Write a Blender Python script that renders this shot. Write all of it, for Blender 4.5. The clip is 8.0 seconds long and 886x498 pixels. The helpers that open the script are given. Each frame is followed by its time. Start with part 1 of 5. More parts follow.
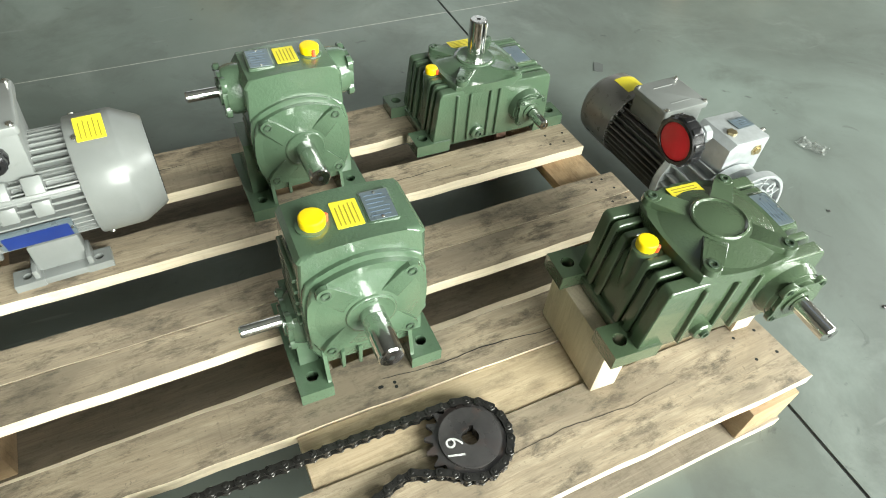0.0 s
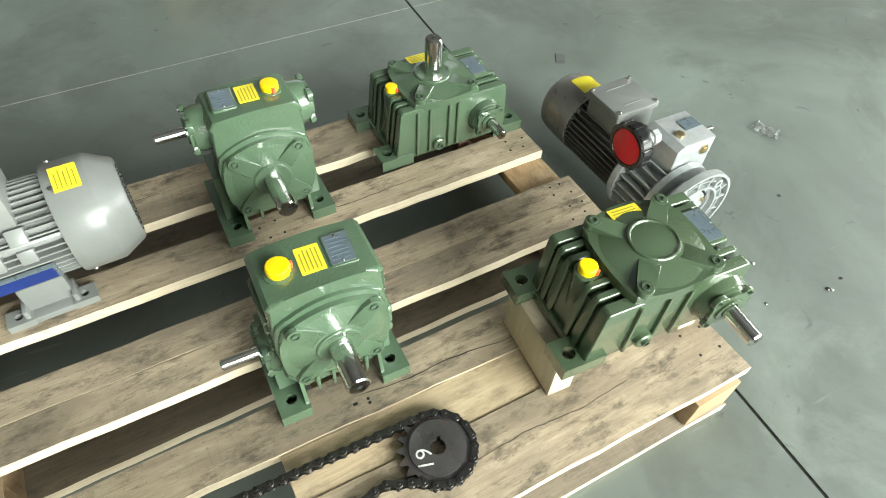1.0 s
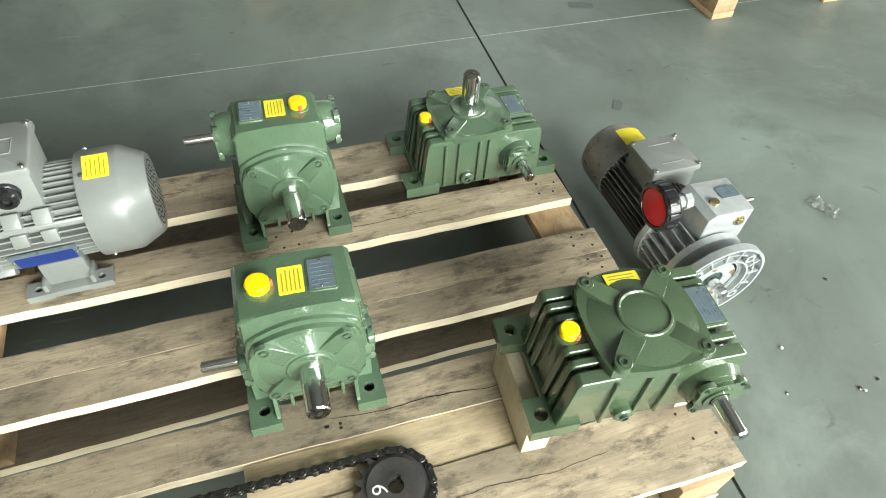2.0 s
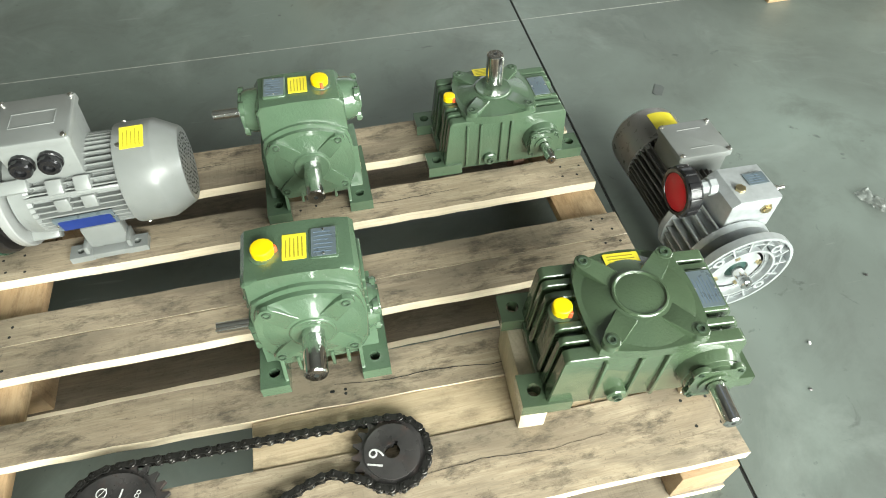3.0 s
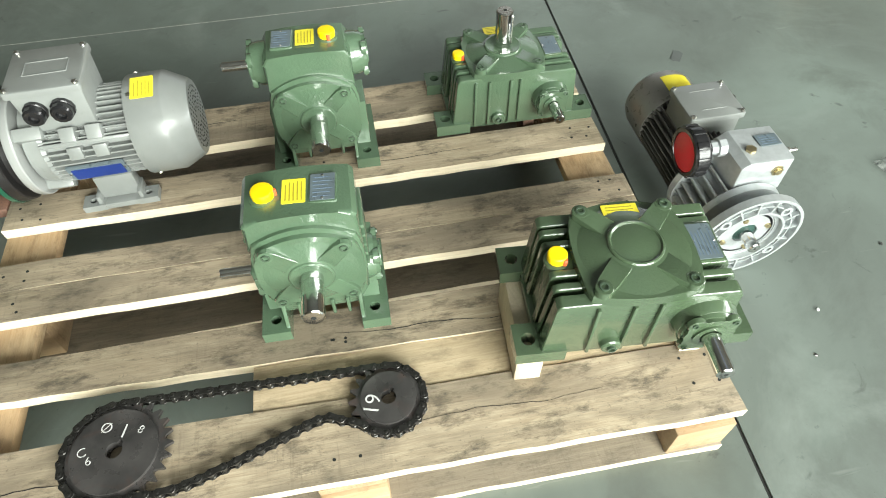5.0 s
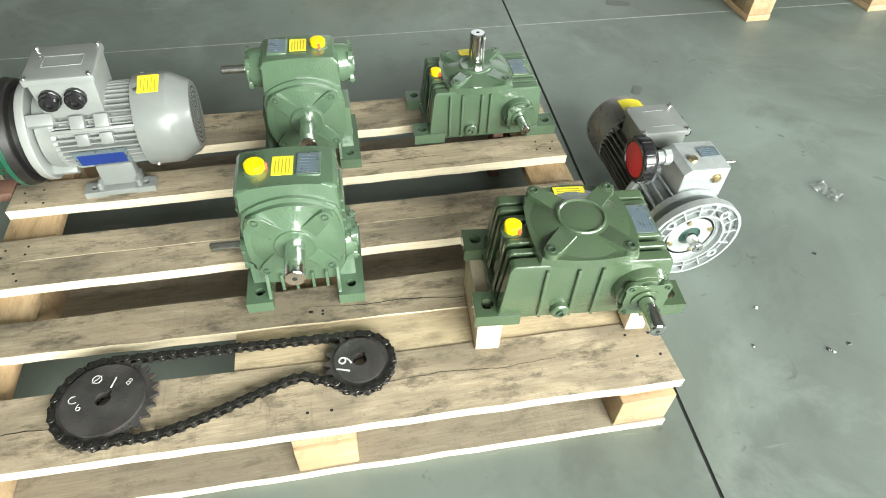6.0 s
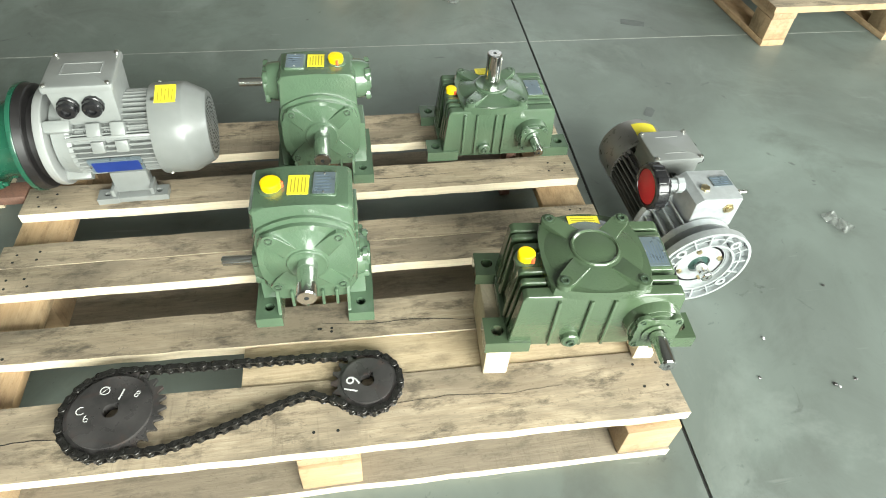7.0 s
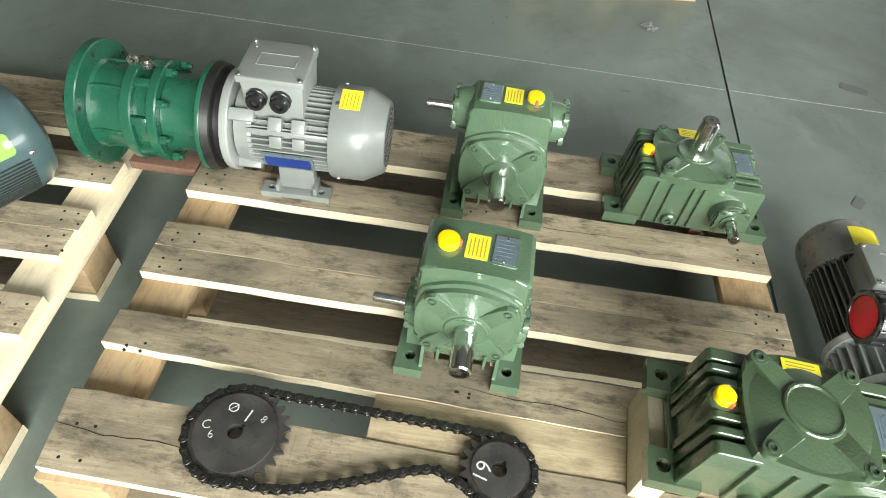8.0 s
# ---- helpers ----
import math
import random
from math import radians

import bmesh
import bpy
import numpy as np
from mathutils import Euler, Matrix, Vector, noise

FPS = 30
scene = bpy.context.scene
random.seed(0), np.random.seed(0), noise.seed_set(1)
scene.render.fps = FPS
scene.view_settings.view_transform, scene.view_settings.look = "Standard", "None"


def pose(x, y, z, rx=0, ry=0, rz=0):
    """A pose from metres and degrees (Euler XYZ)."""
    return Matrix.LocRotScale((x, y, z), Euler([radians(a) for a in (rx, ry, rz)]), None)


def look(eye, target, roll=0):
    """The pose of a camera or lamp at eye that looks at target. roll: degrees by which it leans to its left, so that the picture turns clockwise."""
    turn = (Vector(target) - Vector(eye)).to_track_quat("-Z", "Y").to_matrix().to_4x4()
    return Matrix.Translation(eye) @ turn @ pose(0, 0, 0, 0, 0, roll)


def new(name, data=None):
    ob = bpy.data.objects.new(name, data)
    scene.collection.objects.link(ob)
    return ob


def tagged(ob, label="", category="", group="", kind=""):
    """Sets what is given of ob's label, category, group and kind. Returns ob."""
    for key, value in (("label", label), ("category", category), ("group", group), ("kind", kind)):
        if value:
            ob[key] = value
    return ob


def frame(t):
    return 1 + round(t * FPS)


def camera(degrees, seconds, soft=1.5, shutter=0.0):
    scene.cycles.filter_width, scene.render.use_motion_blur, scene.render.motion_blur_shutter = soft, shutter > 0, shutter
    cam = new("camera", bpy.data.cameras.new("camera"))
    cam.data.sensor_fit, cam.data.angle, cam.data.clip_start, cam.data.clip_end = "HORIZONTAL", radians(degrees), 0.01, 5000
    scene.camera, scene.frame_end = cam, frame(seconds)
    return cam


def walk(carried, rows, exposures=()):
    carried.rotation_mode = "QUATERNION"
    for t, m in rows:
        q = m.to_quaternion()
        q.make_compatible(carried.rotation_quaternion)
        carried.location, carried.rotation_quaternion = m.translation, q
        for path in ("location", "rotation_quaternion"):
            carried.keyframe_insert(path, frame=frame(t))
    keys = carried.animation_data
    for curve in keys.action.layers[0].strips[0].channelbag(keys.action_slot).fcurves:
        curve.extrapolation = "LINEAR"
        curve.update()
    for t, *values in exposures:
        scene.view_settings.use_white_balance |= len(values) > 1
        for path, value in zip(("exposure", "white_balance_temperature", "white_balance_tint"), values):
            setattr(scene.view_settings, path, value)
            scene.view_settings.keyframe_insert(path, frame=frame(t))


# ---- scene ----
cam = camera(71.3, 8.0, soft=1.0)
PATH = [
    (0, (-0.172, -0.173, 0.924), (0.518, 1.004, -0.538), 5.5),
    (0.5, (-0.135, -0.21, 1.007), (0.448, 0.991, -0.483), 1.9),
    (1, (-0.126, -0.169, 1.038), (0.553, 0.912, -0.501), 3.7),
    (1.2, (-0.14, -0.138, 1.054), (0.612, 0.942, -0.452), 5.2),
    (2.3, (0.04, -0.211, 1.058), (0.404, 1.027, -0.47), 2.5),
    (2.5, (0.056, -0.222, 1.058), (0.369, 1.008, -0.487), 0.8),
    (3, (0.058, -0.238, 1.061), (0.364, 1.0, -0.48), 0.3),
    (3.5, (0.064, -0.238, 1.065), (0.325, 1.014, -0.472), -2.2),
    (4, (0.074, -0.243, 1.058), (0.366, 0.999, -0.482), -1.6),
    (4.5, (0.08, -0.239, 1.049), (0.365, 0.99, -0.504), 0.1),
    (5, (0.084, -0.284, 1.035), (0.308, 0.924, -0.544), -1.1),
    (5.2, (0.086, -0.325, 1.028), (0.358, 0.903, -0.527), 0.3),
    (6.3, (0.064, -0.46, 1.049), (0.377, 0.885, -0.398), 3.5),
    (6.5, (0.059, -0.448, 1.057), (0.385, 0.903, -0.381), 4.4),
    (7, (0.059, -0.421, 1.062), (0.36, 0.912, -0.398), 4.4),
    (7.5, (0.02, -0.333, 1.054), (0.181, 0.975, -0.451), 6.0),
    (8, (-0.049, -0.239, 1.066), (-0.071, 1.063, -0.452), 7.5),
]
walk(cam, [(t, look(eye, target, roll)) for t, eye, target, roll in PATH],
     [(0.0, 0.0), (5.0, 0.0), (6.4, 0.12), (7.4, 0.06), (8.0, -0.05)])

# ---------------------------------------------------------------- light
EXPOSURE = 0.0
scene.view_settings.exposure = EXPOSURE
world = bpy.data.worlds.new("world")
scene.world = world
world.use_nodes = True
wn = world.node_tree
sky = wn.nodes.new("ShaderNodeTexSky")
sky.sky_type = "NISHITA"
sky.sun_disc = False
sky.sun_elevation = radians(38)
sky.sun_rotation = radians(160)
wn.links.new(sky.outputs[0], wn.nodes["Background"].inputs[0])
wn.nodes["Background"].inputs[1].default_value = 0.05


def window_light(name, loc, target, sx, sy, watts, colour):
    lamp = bpy.data.lights.new(name, "AREA")
    lamp.shape, lamp.size, lamp.size_y = "RECTANGLE", sx, sy
    lamp.energy, lamp.color = watts, colour
    ob = new(name, lamp)
    ob.matrix_basis = look(loc, target)
    return ob


# daylight through the tall windows in the south wall and the windows in the east wall, and an added roof fill
window_light("south_window_daylight", (2.4, -4.9, 2.65), (1.8, 0, 1.7), 6.0, 3.3, 1680, (0.95, 1.0, 0.925))
window_light("east_window_daylight", (9.9, -1.2, 3.6), (0, 0.6, 2.0), 6.0, 2.2, 760, (0.97, 1.0, 0.96))
# weak fill from above, added without a known roof light
window_light("roof_daylight", (2.0, 0.0, 6.4), (2.0, 0.0, 0), 2.0, 6.0, 8, (0.96, 1.0, 0.95))
window_light("north_window_daylight", (4.4, 9.9, 4.0), (4.4, 0, 3.4), 8.2, 3.4, 110, (0.95, 1.0, 0.95))


# ---------------------------------------------------------------- mesh helpers
def finish(bm, angle=27):
    bmesh.ops.recalc_face_normals(bm, faces=bm.faces)
    lim = radians(angle)
    for f in bm.faces:
        f.smooth = True
    for e in bm.edges:
        e.smooth = len(e.link_faces) == 2 and e.calc_face_angle(0) < lim


def mesh_of(name, bm, *mats):
    finish(bm)
    me = bpy.data.meshes.new(name)
    bm.to_mesh(me)
    bm.free()
    for m in mats:
        me.materials.append(m)
    return me


def part(name, bm, material, parent=None, label="", m=None):
    mats = material if isinstance(material, (list, tuple)) else [material]
    ob = new(name, bm if isinstance(bm, bpy.types.Mesh) else mesh_of(name, bm, *mats))
    if parent is not None:
        ob.parent = parent
    if m is not None:
        ob.matrix_basis = m
    if label:
        ob["label"] = label
    return ob


def thing(name, m, label, category, group="", kind=""):
    ob = new(name)
    ob.empty_display_size = 0.05
    ob.matrix_basis = m
    return tagged(ob, label, category, group, kind)


def apply(bm, verts, m):
    if m is not None:
        bmesh.ops.transform(bm, matrix=m, verts=verts)


def box(bm, x0, x1, y0, y1, z0, z1, bevel=0.0, m=None, seg=2, mi=0):
    r = bmesh.ops.create_cube(bm, size=1, matrix=Matrix.Translation(((x0 + x1) / 2, (y0 + y1) / 2, (z0 + z1) / 2)) @ Matrix.Diagonal((x1 - x0, y1 - y0, z1 - z0, 1)))
    vs = r["verts"]
    if bevel:
        es = list({e for v in vs for e in v.link_edges})
        out = bmesh.ops.bevel(bm, geom=es, offset=bevel, segments=seg, profile=0.5, affect="EDGES")
        vs = list({v for f in out["faces"] for v in f.verts} | {v for v in vs if v.is_valid})
    apply(bm, vs, m)
    if mi:
        for f in {f for v in vs for f in v.link_faces}:
            f.material_index = mi
    return vs


def prism(bm, pts, h0, h1, bevel=0.0, m=None, seg=2):
    """Outline pts in x, y, raised from z = h0 to h1."""
    a = [bm.verts.new((x, y, h0)) for x, y in pts]
    b = [bm.verts.new((x, y, h1)) for x, y in pts]
    n = len(pts)
    bm.faces.new(a[::-1])
    top = bm.faces.new(b)
    for i in range(n):
        bm.faces.new((a[i], a[(i + 1) % n], b[(i + 1) % n], b[i]))
    vs = a + b
    if bevel:
        out = bmesh.ops.bevel(bm, geom=list(top.edges), offset=bevel, segments=seg, profile=0.5, affect="EDGES")
        vs = list({v for f in out["faces"] for v in f.verts} | {v for v in vs if v.is_valid})
    apply(bm, vs, m)
    return vs


def lathe(bm, prof, m=None, n=40):
    """prof: (height, radius) rows, turned about z; the ends are closed."""
    rings = []
    for h, r in prof:
        rings.append([bm.verts.new((r * math.cos(2 * math.pi * k / n), r * math.sin(2 * math.pi * k / n), h)) for k in range(n)])
    for a, b in zip(rings, rings[1:]):
        for k in range(n):
            bm.faces.new((a[k], a[(k + 1) % n], b[(k + 1) % n], b[k]))
    bm.faces.new(rings[0][::-1])
    bm.faces.new(rings[-1])
    vs = [v for r in rings for v in r]
    apply(bm, vs, m)
    return vs


def ring(bm, r_in, r_out, h0, h1, m=None, n=40):
    cols = []
    for k in range(n):
        c, s = math.cos(2 * math.pi * k / n), math.sin(2 * math.pi * k / n)
        cols.append([bm.verts.new((r * c, r * s, h)) for r, h in ((r_in, h0), (r_out, h0), (r_out, h1), (r_in, h1))])
    for k in range(n):
        a, b = cols[k], cols[(k + 1) % n]
        for i in range(4):
            bm.faces.new((a[i], b[i], b[(i + 1) % 4], a[(i + 1) % 4]))
    vs = [v for c in cols for v in c]
    apply(bm, vs, m)
    return vs


def holed_plate(bm, x0, x1, y0, y1, hx, hy, r, z0, z1, n=24):
    """A rectangular plate with one round hole through it."""
    ang = sorted({round(2 * math.pi * k / n, 5) for k in range(n)} | {round(math.atan2(y - hy, x - hx) % (2 * math.pi), 5) for x in (x0, x1) for y in (y0, y1)})
    cols = []
    for a in ang:
        c, s = math.cos(a), math.sin(a)
        t = min((((x1 if c > 0 else x0) - hx) / c) if abs(c) > 1e-6 else 9, (((y1 if s > 0 else y0) - hy) / s) if abs(s) > 1e-6 else 9)
        cols.append([bm.verts.new(p) for p in ((hx + r * c, hy + r * s, z0), (hx + t * c, hy + t * s, z0), (hx + t * c, hy + t * s, z1), (hx + r * c, hy + r * s, z1))])
    k = len(cols)
    for i in range(k):
        a, b = cols[i], cols[(i + 1) % k]
        for j in range(4):
            bm.faces.new((a[j], b[j], b[(j + 1) % 4], a[(j + 1) % 4]))


def arc(cx, cy, r, a0, a1, n=8):
    return [(cx + r * math.cos(radians(a0 + (a1 - a0) * i / n)), cy + r * math.sin(radians(a0 + (a1 - a0) * i / n))) for i in range(n + 1)]


def rounded(x0, x1, y0, y1, r, n=5):
    return arc(x1 - r, y1 - r, r, 0, 90, n) + arc(x0 + r, y1 - r, r, 90, 180, n) + arc(x0 + r, y0 + r, r, 180, 270, n) + arc(x1 - r, y0 + r, r, 270, 360, n)


FRONT = pose(0, 0, 0, 90, 0, 0)      # local z becomes -y, local y becomes z
RIGHT = pose(0, 0, 0, 0, 90, 0)      # local z becomes +x
BACK = pose(0, 0, 0, -90, 0, 0)      # local z becomes +y


# ---------------------------------------------------------------- materials
class Nodes:
    def __init__(self, name):
        self.mat = bpy.data.materials.new(name)
        self.mat.use_nodes = True
        self.t = self.mat.node_tree
        self.b = self.t.nodes["Principled BSDF"]
        self.tc = self.t.nodes.new("ShaderNodeTexCoord")
        self.oi = self.t.nodes.new("ShaderNodeObjectInfo")
        self.link = self.t.links.new

    def coords(self, scale=(1, 1, 1), own=True):
        mp = self.t.nodes.new("ShaderNodeMapping")
        mp.inputs["Scale"].default_value = scale
        self.link(self.tc.outputs["Object"], mp.inputs[0])
        if own:
            mul = self.t.nodes.new("ShaderNodeVectorMath")
            mul.operation = "SCALE"
            mul.inputs[0].default_value = (37.0, 17.0, 53.0)
            self.link(self.oi.outputs["Random"], mul.inputs["Scale"])
            self.link(mul.outputs[0], mp.inputs["Location"])
        return mp.outputs[0]

    def noise(self, scale, detail=4, rough=0.55, vec=None, distortion=0.0):
        n = self.t.nodes.new("ShaderNodeTexNoise")
        n.inputs["Scale"].default_value, n.inputs["Detail"].default_value = scale, detail
        n.inputs["Roughness"].default_value, n.inputs["Distortion"].default_value = rough, distortion
        self.link(vec if vec is not None else self.coords(), n.inputs["Vector"])
        return n.outputs["Fac"]

    def ramp(self, fac, *stops):
        r = self.t.nodes.new("ShaderNodeValToRGB")
        el = r.color_ramp.elements
        while len(el) < len(stops):
            el.new(0.5)
        for e, (p, c) in zip(el, stops):
            e.position = p
            e.color = (*c, 1) if isinstance(c, tuple) else (c, c, c, 1)
        self.link(fac, r.inputs[0])
        return r.outputs[0]

    def mix(self, fac, a, b, mode="MIX"):
        m = self.t.nodes.new("ShaderNodeMix")
        m.data_type, m.blend_type = "RGBA", mode
        for sock, v in ((m.inputs[0], fac), (m.inputs[6], a), (m.inputs[7], b)):
            if isinstance(v, (int, float)):
                sock.default_value = v
            elif isinstance(v, tuple):
                sock.default_value = (*v, 1)
            else:
                self.link(v, sock)
        return m.outputs[2]

    def bump(self, height, strength, dist):
        b = self.t.nodes.new("ShaderNodeBump")
        b.inputs["Strength"].default_value, b.inputs["Distance"].default_value = strength, dist
        self.link(height, b.inputs["Height"])
        self.link(b.outputs[0], self.b.inputs["Normal"])

    def put(self, colour=None, rough=None, metal=None, **more):
        for key, v in (("Base Color", colour), ("Roughness", rough), ("Metallic", metal), *more.items()):
            if v is None:
                continue
            if isinstance(v, tuple):
                self.b.inputs[key].default_value = (*v, 1)
            elif isinstance(v, (int, float)):
                self.b.inputs[key].default_value = v
            else:
                self.link(v, self.b.inputs[key])
        return self.mat


def paint(name, colour, rough=0.32, grain=0.35, size=260, dist=0.0006, coat=0.5):
    n = Nodes(name)
    dirt = n.noise(9, 5)
    c = n.mix(n.ramp(dirt, (0.35, 0.0), (0.75, 1.0)), tuple(v * 0.86 for v in colour), tuple(min(1, v * 1.1) for v in colour))
    c = n.mix(n.ramp(n.noise(60, 3), (0.66, 0.0), (0.8, 0.5)), c, tuple(v * 0.6 for v in colour))
    n.bump(n.noise(size, 3, 0.5), grain, dist)
    return n.put(c, n.ramp(n.noise(25, 3), (0.3, rough * 0.85), (0.7, rough * 1.3)), 0, **{"Coat Weight": coat, "Coat Roughness": 0.1})


def metal(name, colour, rough, stretch=(1, 1, 1), size=300):
    n = Nodes(name)
    v = n.coords(stretch)
    g = n.noise(size, 3, 0.6, v)
    c = n.mix(n.ramp(n.noise(20, 4), (0.35, 0.0), (0.7, 1.0)), tuple(x * 0.8 for x in colour), colour)
    n.bump(g, 0.08, 0.0004)
    return n.put(c, n.ramp(g, (0.3, rough * 0.8), (0.7, rough * 1.25)), 1.0)


def wood(name, pale, dark, grey, rough=0.75, dirt=0.6, marks=0.5):
    n = Nodes(name)
    fibre = n.noise(16, 7, 0.66, n.coords((0.8, 15, 15)), 0.9)
    fine = n.noise(70, 4, 0.7, n.coords((0.6, 9, 9)))
    c = n.mix(n.ramp(fibre, (0.32, 0.0), (0.68, 1.0)), dark, pale)
    c = n.mix(n.ramp(fine, (0.56, 0.0), (0.72, 0.4)), c, tuple(v * 0.55 for v in dark))
    # growth rings that wander over the face
    rings = n.t.nodes.new("ShaderNodeTexWave")
    rings.wave_type, rings.rings_direction = "RINGS", "X"
    rings.inputs["Scale"].default_value, rings.inputs["Distortion"].default_value = 9.0, 9.0
    rings.inputs["Detail"].default_value, rings.inputs["Detail Scale"].default_value = 4, 0.5
    n.link(n.coords((0.22, 2.6, 2.6)), rings.inputs["Vector"])
    c = n.mix(n.ramp(rings.outputs["Fac"], (0.7, 0.0), (0.98, 0.16)), c, tuple(v * 0.6 for v in dark))
    # grey weathering in large blotches, darker soiling in small ones
    c = n.mix(n.ramp(n.noise(4.5, 6, 0.62, n.coords((0.7, 2.0, 2.0)), 0.5), (0.42, 0.0), (0.58, dirt)), c, grey)
    soil = n.noise(12, 8, 0.75, n.coords((1.0, 2.6, 1.0)), 0.15)
    c = n.mix(n.ramp(soil, (0.5, 0.0), (0.64, dirt)), c, tuple(v * 0.4 for v in grey))
    c = n.mix(n.ramp(n.noise(160, 2, 0.5, n.coords((1, 1, 1))), (0.66, 0.0), (0.74, marks * 0.7)), c, tuple(v * 0.35 for v in grey))
    # knots
    vor = n.t.nodes.new("ShaderNodeTexVoronoi")
    vor.inputs["Scale"].default_value = 3.1
    n.link(n.coords((1.0, 1.7, 0.4)), vor.inputs["Vector"])
    c = n.mix(n.ramp(vor.outputs["Distance"], (0.028, 0.75 * marks + 0.2), (0.07, 0.0)), c, tuple(v * 0.42 for v in dark))
    # fine brown streaks along the grain
    streak = n.noise(9, 6, 0.72, n.coords((0.55, 7.5, 5)), 0.4)
    c = n.mix(n.ramp(streak, (0.5, 0.0), (0.68, 0.5 * dirt)), c, tuple(v * 0.55 for v in dark))
    # saw marks across the grain, in patches
    saw = n.noise(34, 2, 0.7, n.coords((4.0, 0.35, 1)))
    patch = n.ramp(n.noise(5, 3, 0.5, n.coords()), (0.45, 0.0), (0.6, 1.0))
    c = n.mix(n.mix(patch, (0, 0, 0), n.ramp(saw, (0.55, 0.0), (0.66, marks * 0.4))), c, tuple(v * 0.5 for v in grey))
    tone = n.t.nodes.new("ShaderNodeHueSaturation")
    n.link(n.ramp(n.oi.outputs["Random"], (0.0, 0.88), (1.0, 1.12)), tone.inputs["Value"])
    n.link(c, tone.inputs["Color"])
    n.bump(n.mix(0.5, fibre, soil), 0.6, 0.0016)
    return n.put(tone.outputs[0], rough, 0)


def floor_paint():
    n = Nodes("painted_concrete_floor")
    v = n.coords(own=False)
    big = n.noise(0.9, 6, 0.62, v, 0.6)
    c = n.mix(n.ramp(big, (0.36, 0.0), (0.64, 1.0)), (0.108, 0.125, 0.111), (0.18, 0.218, 0.194))
    c = n.mix(n.ramp(n.noise(3.4, 7, 0.68, v, 0.8), (0.5, 0.0), (0.72, 0.6)), c, (0.075, 0.082, 0.072))
    c = n.mix(n.ramp(n.noise(2.1, 6, 0.7, v, 1.0), (0.56, 0.0), (0.75, 0.5)), c, (0.23, 0.265, 0.24))
    c = n.mix(n.ramp(n.noise(9, 5, 0.6, v, 1.6), (0.66, 0.0), (0.74, 0.65)), c, (0.042, 0.048, 0.044))
    # faint drag scratches
    c = n.mix(n.ramp(n.noise(20, 3, 0.6, n.coords((0.25, 2.2, 1), own=False), 0.3), (0.68, 0.0), (0.76, 0.35)), c, (0.25, 0.275, 0.25))
    c = n.mix(n.ramp(n.noise(120, 2, 0.6, v), (0.7, 0.0), (0.78, 0.5)), c, (0.05, 0.055, 0.05))
    n.bump(n.noise(40, 4, 0.6, v), 0.12, 0.002)
    return n.put(c, n.ramp(n.noise(4, 5, 0.6, v), (0.3, 0.40), (0.7, 0.58)), 0)


def plain(name, colour, rough=0.5, metallic=0.0, vary=0.12, scale=30):
    n = Nodes(name)
    c = n.mix(n.ramp(n.noise(scale, 4), (0.3, 0.0), (0.75, 1.0)), tuple(v * (1 - vary) for v in colour), tuple(min(1, v * (1 + vary)) for v in colour))
    return n.put(c, n.ramp(n.noise(scale * 2, 3), (0.3, rough * 0.85), (0.7, min(1, rough * 1.2))), metallic)


GREEN = paint("sea_green_enamel", (0.080, 0.130, 0.080), 0.19, 0.75, 230, 0.0012, 0.8)
OLIVE = paint("olive_green_enamel", (0.066, 0.101, 0.056), 0.18, 0.7, 250, 0.0011, 0.8)
EMERALD = paint("emerald_enamel", (0.012, 0.076, 0.044), 0.26, 0.25, 180, 0.0008, 0.35)
GREY = paint("silver_grey_enamel", (0.21, 0.222, 0.212), 0.34, 0.12, 200, 0.0006, 0.2)
TEAL = paint("blue_grey_enamel", (0.05, 0.085, 0.09), 0.35, 0.15)
STEEL = metal("ground_steel", (0.74, 0.74, 0.73), 0.12, (1, 1, 0.1), 400)
BOLT = paint("painted_bolt", (0.055, 0.085, 0.055), 0.25)
ZINC = metal("zinc_plated_steel", (0.7, 0.69, 0.64), 0.28)
BRASS = metal("yellow_zinc", (0.6, 0.5, 0.3), 0.35)
ALU = plain("cast_aluminium", (0.42, 0.445, 0.45), 0.36, 0.45, 0.12, 60)
CHAIN = plain("oiled_chain_steel", (0.06, 0.058, 0.054), 0.3, 0.75, 0.3, 90)
def sprocket_steel():
    n = Nodes("blackened_steel")
    c = n.mix(n.ramp(n.noise(14, 5), (0.35, 0.0), (0.68, 1.0)), (0.07, 0.067, 0.066), (0.16, 0.15, 0.146))
    c = n.mix(n.ramp(n.noise(20, 4, 0.6, None, 0.8), (0.54, 0.0), (0.68, 0.28)), c, (0.2, 0.105, 0.08))
    g = n.noise(150, 3, 0.6)
    n.bump(g, 0.1, 0.0005)
    return n.put(c, n.ramp(n.noise(30, 4), (0.3, 0.22), (0.7, 0.38)), 0.6)


SPROCKET = sprocket_steel()
BLACK = plain("black_plastic", (0.012, 0.012, 0.013), 0.22)
RUBBER = plain("black_adapter", (0.013, 0.012, 0.012), 0.42)
DARK = plain("dark_recess", (0.01, 0.012, 0.01), 0.8)
YELLOW = plain("yellow_plastic", (0.86, 0.62, 0.0), 0.42, 0, 0.05)
STICKER = plain("yellow_sticker", (0.80, 0.68, 0.04), 0.45, 0, 0.05)
INK = plain("sticker_ink", (0.3, 0.25, 0.02), 0.6)
PLATE = plain("aluminium_nameplate", (0.15, 0.19, 0.21), 0.3, 0.3)
PLATEINK = plain("plate_print", (0.12, 0.17, 0.23), 0.5)
BLUE = plain("blue_nameplate", (0.012, 0.032, 0.17), 0.4)
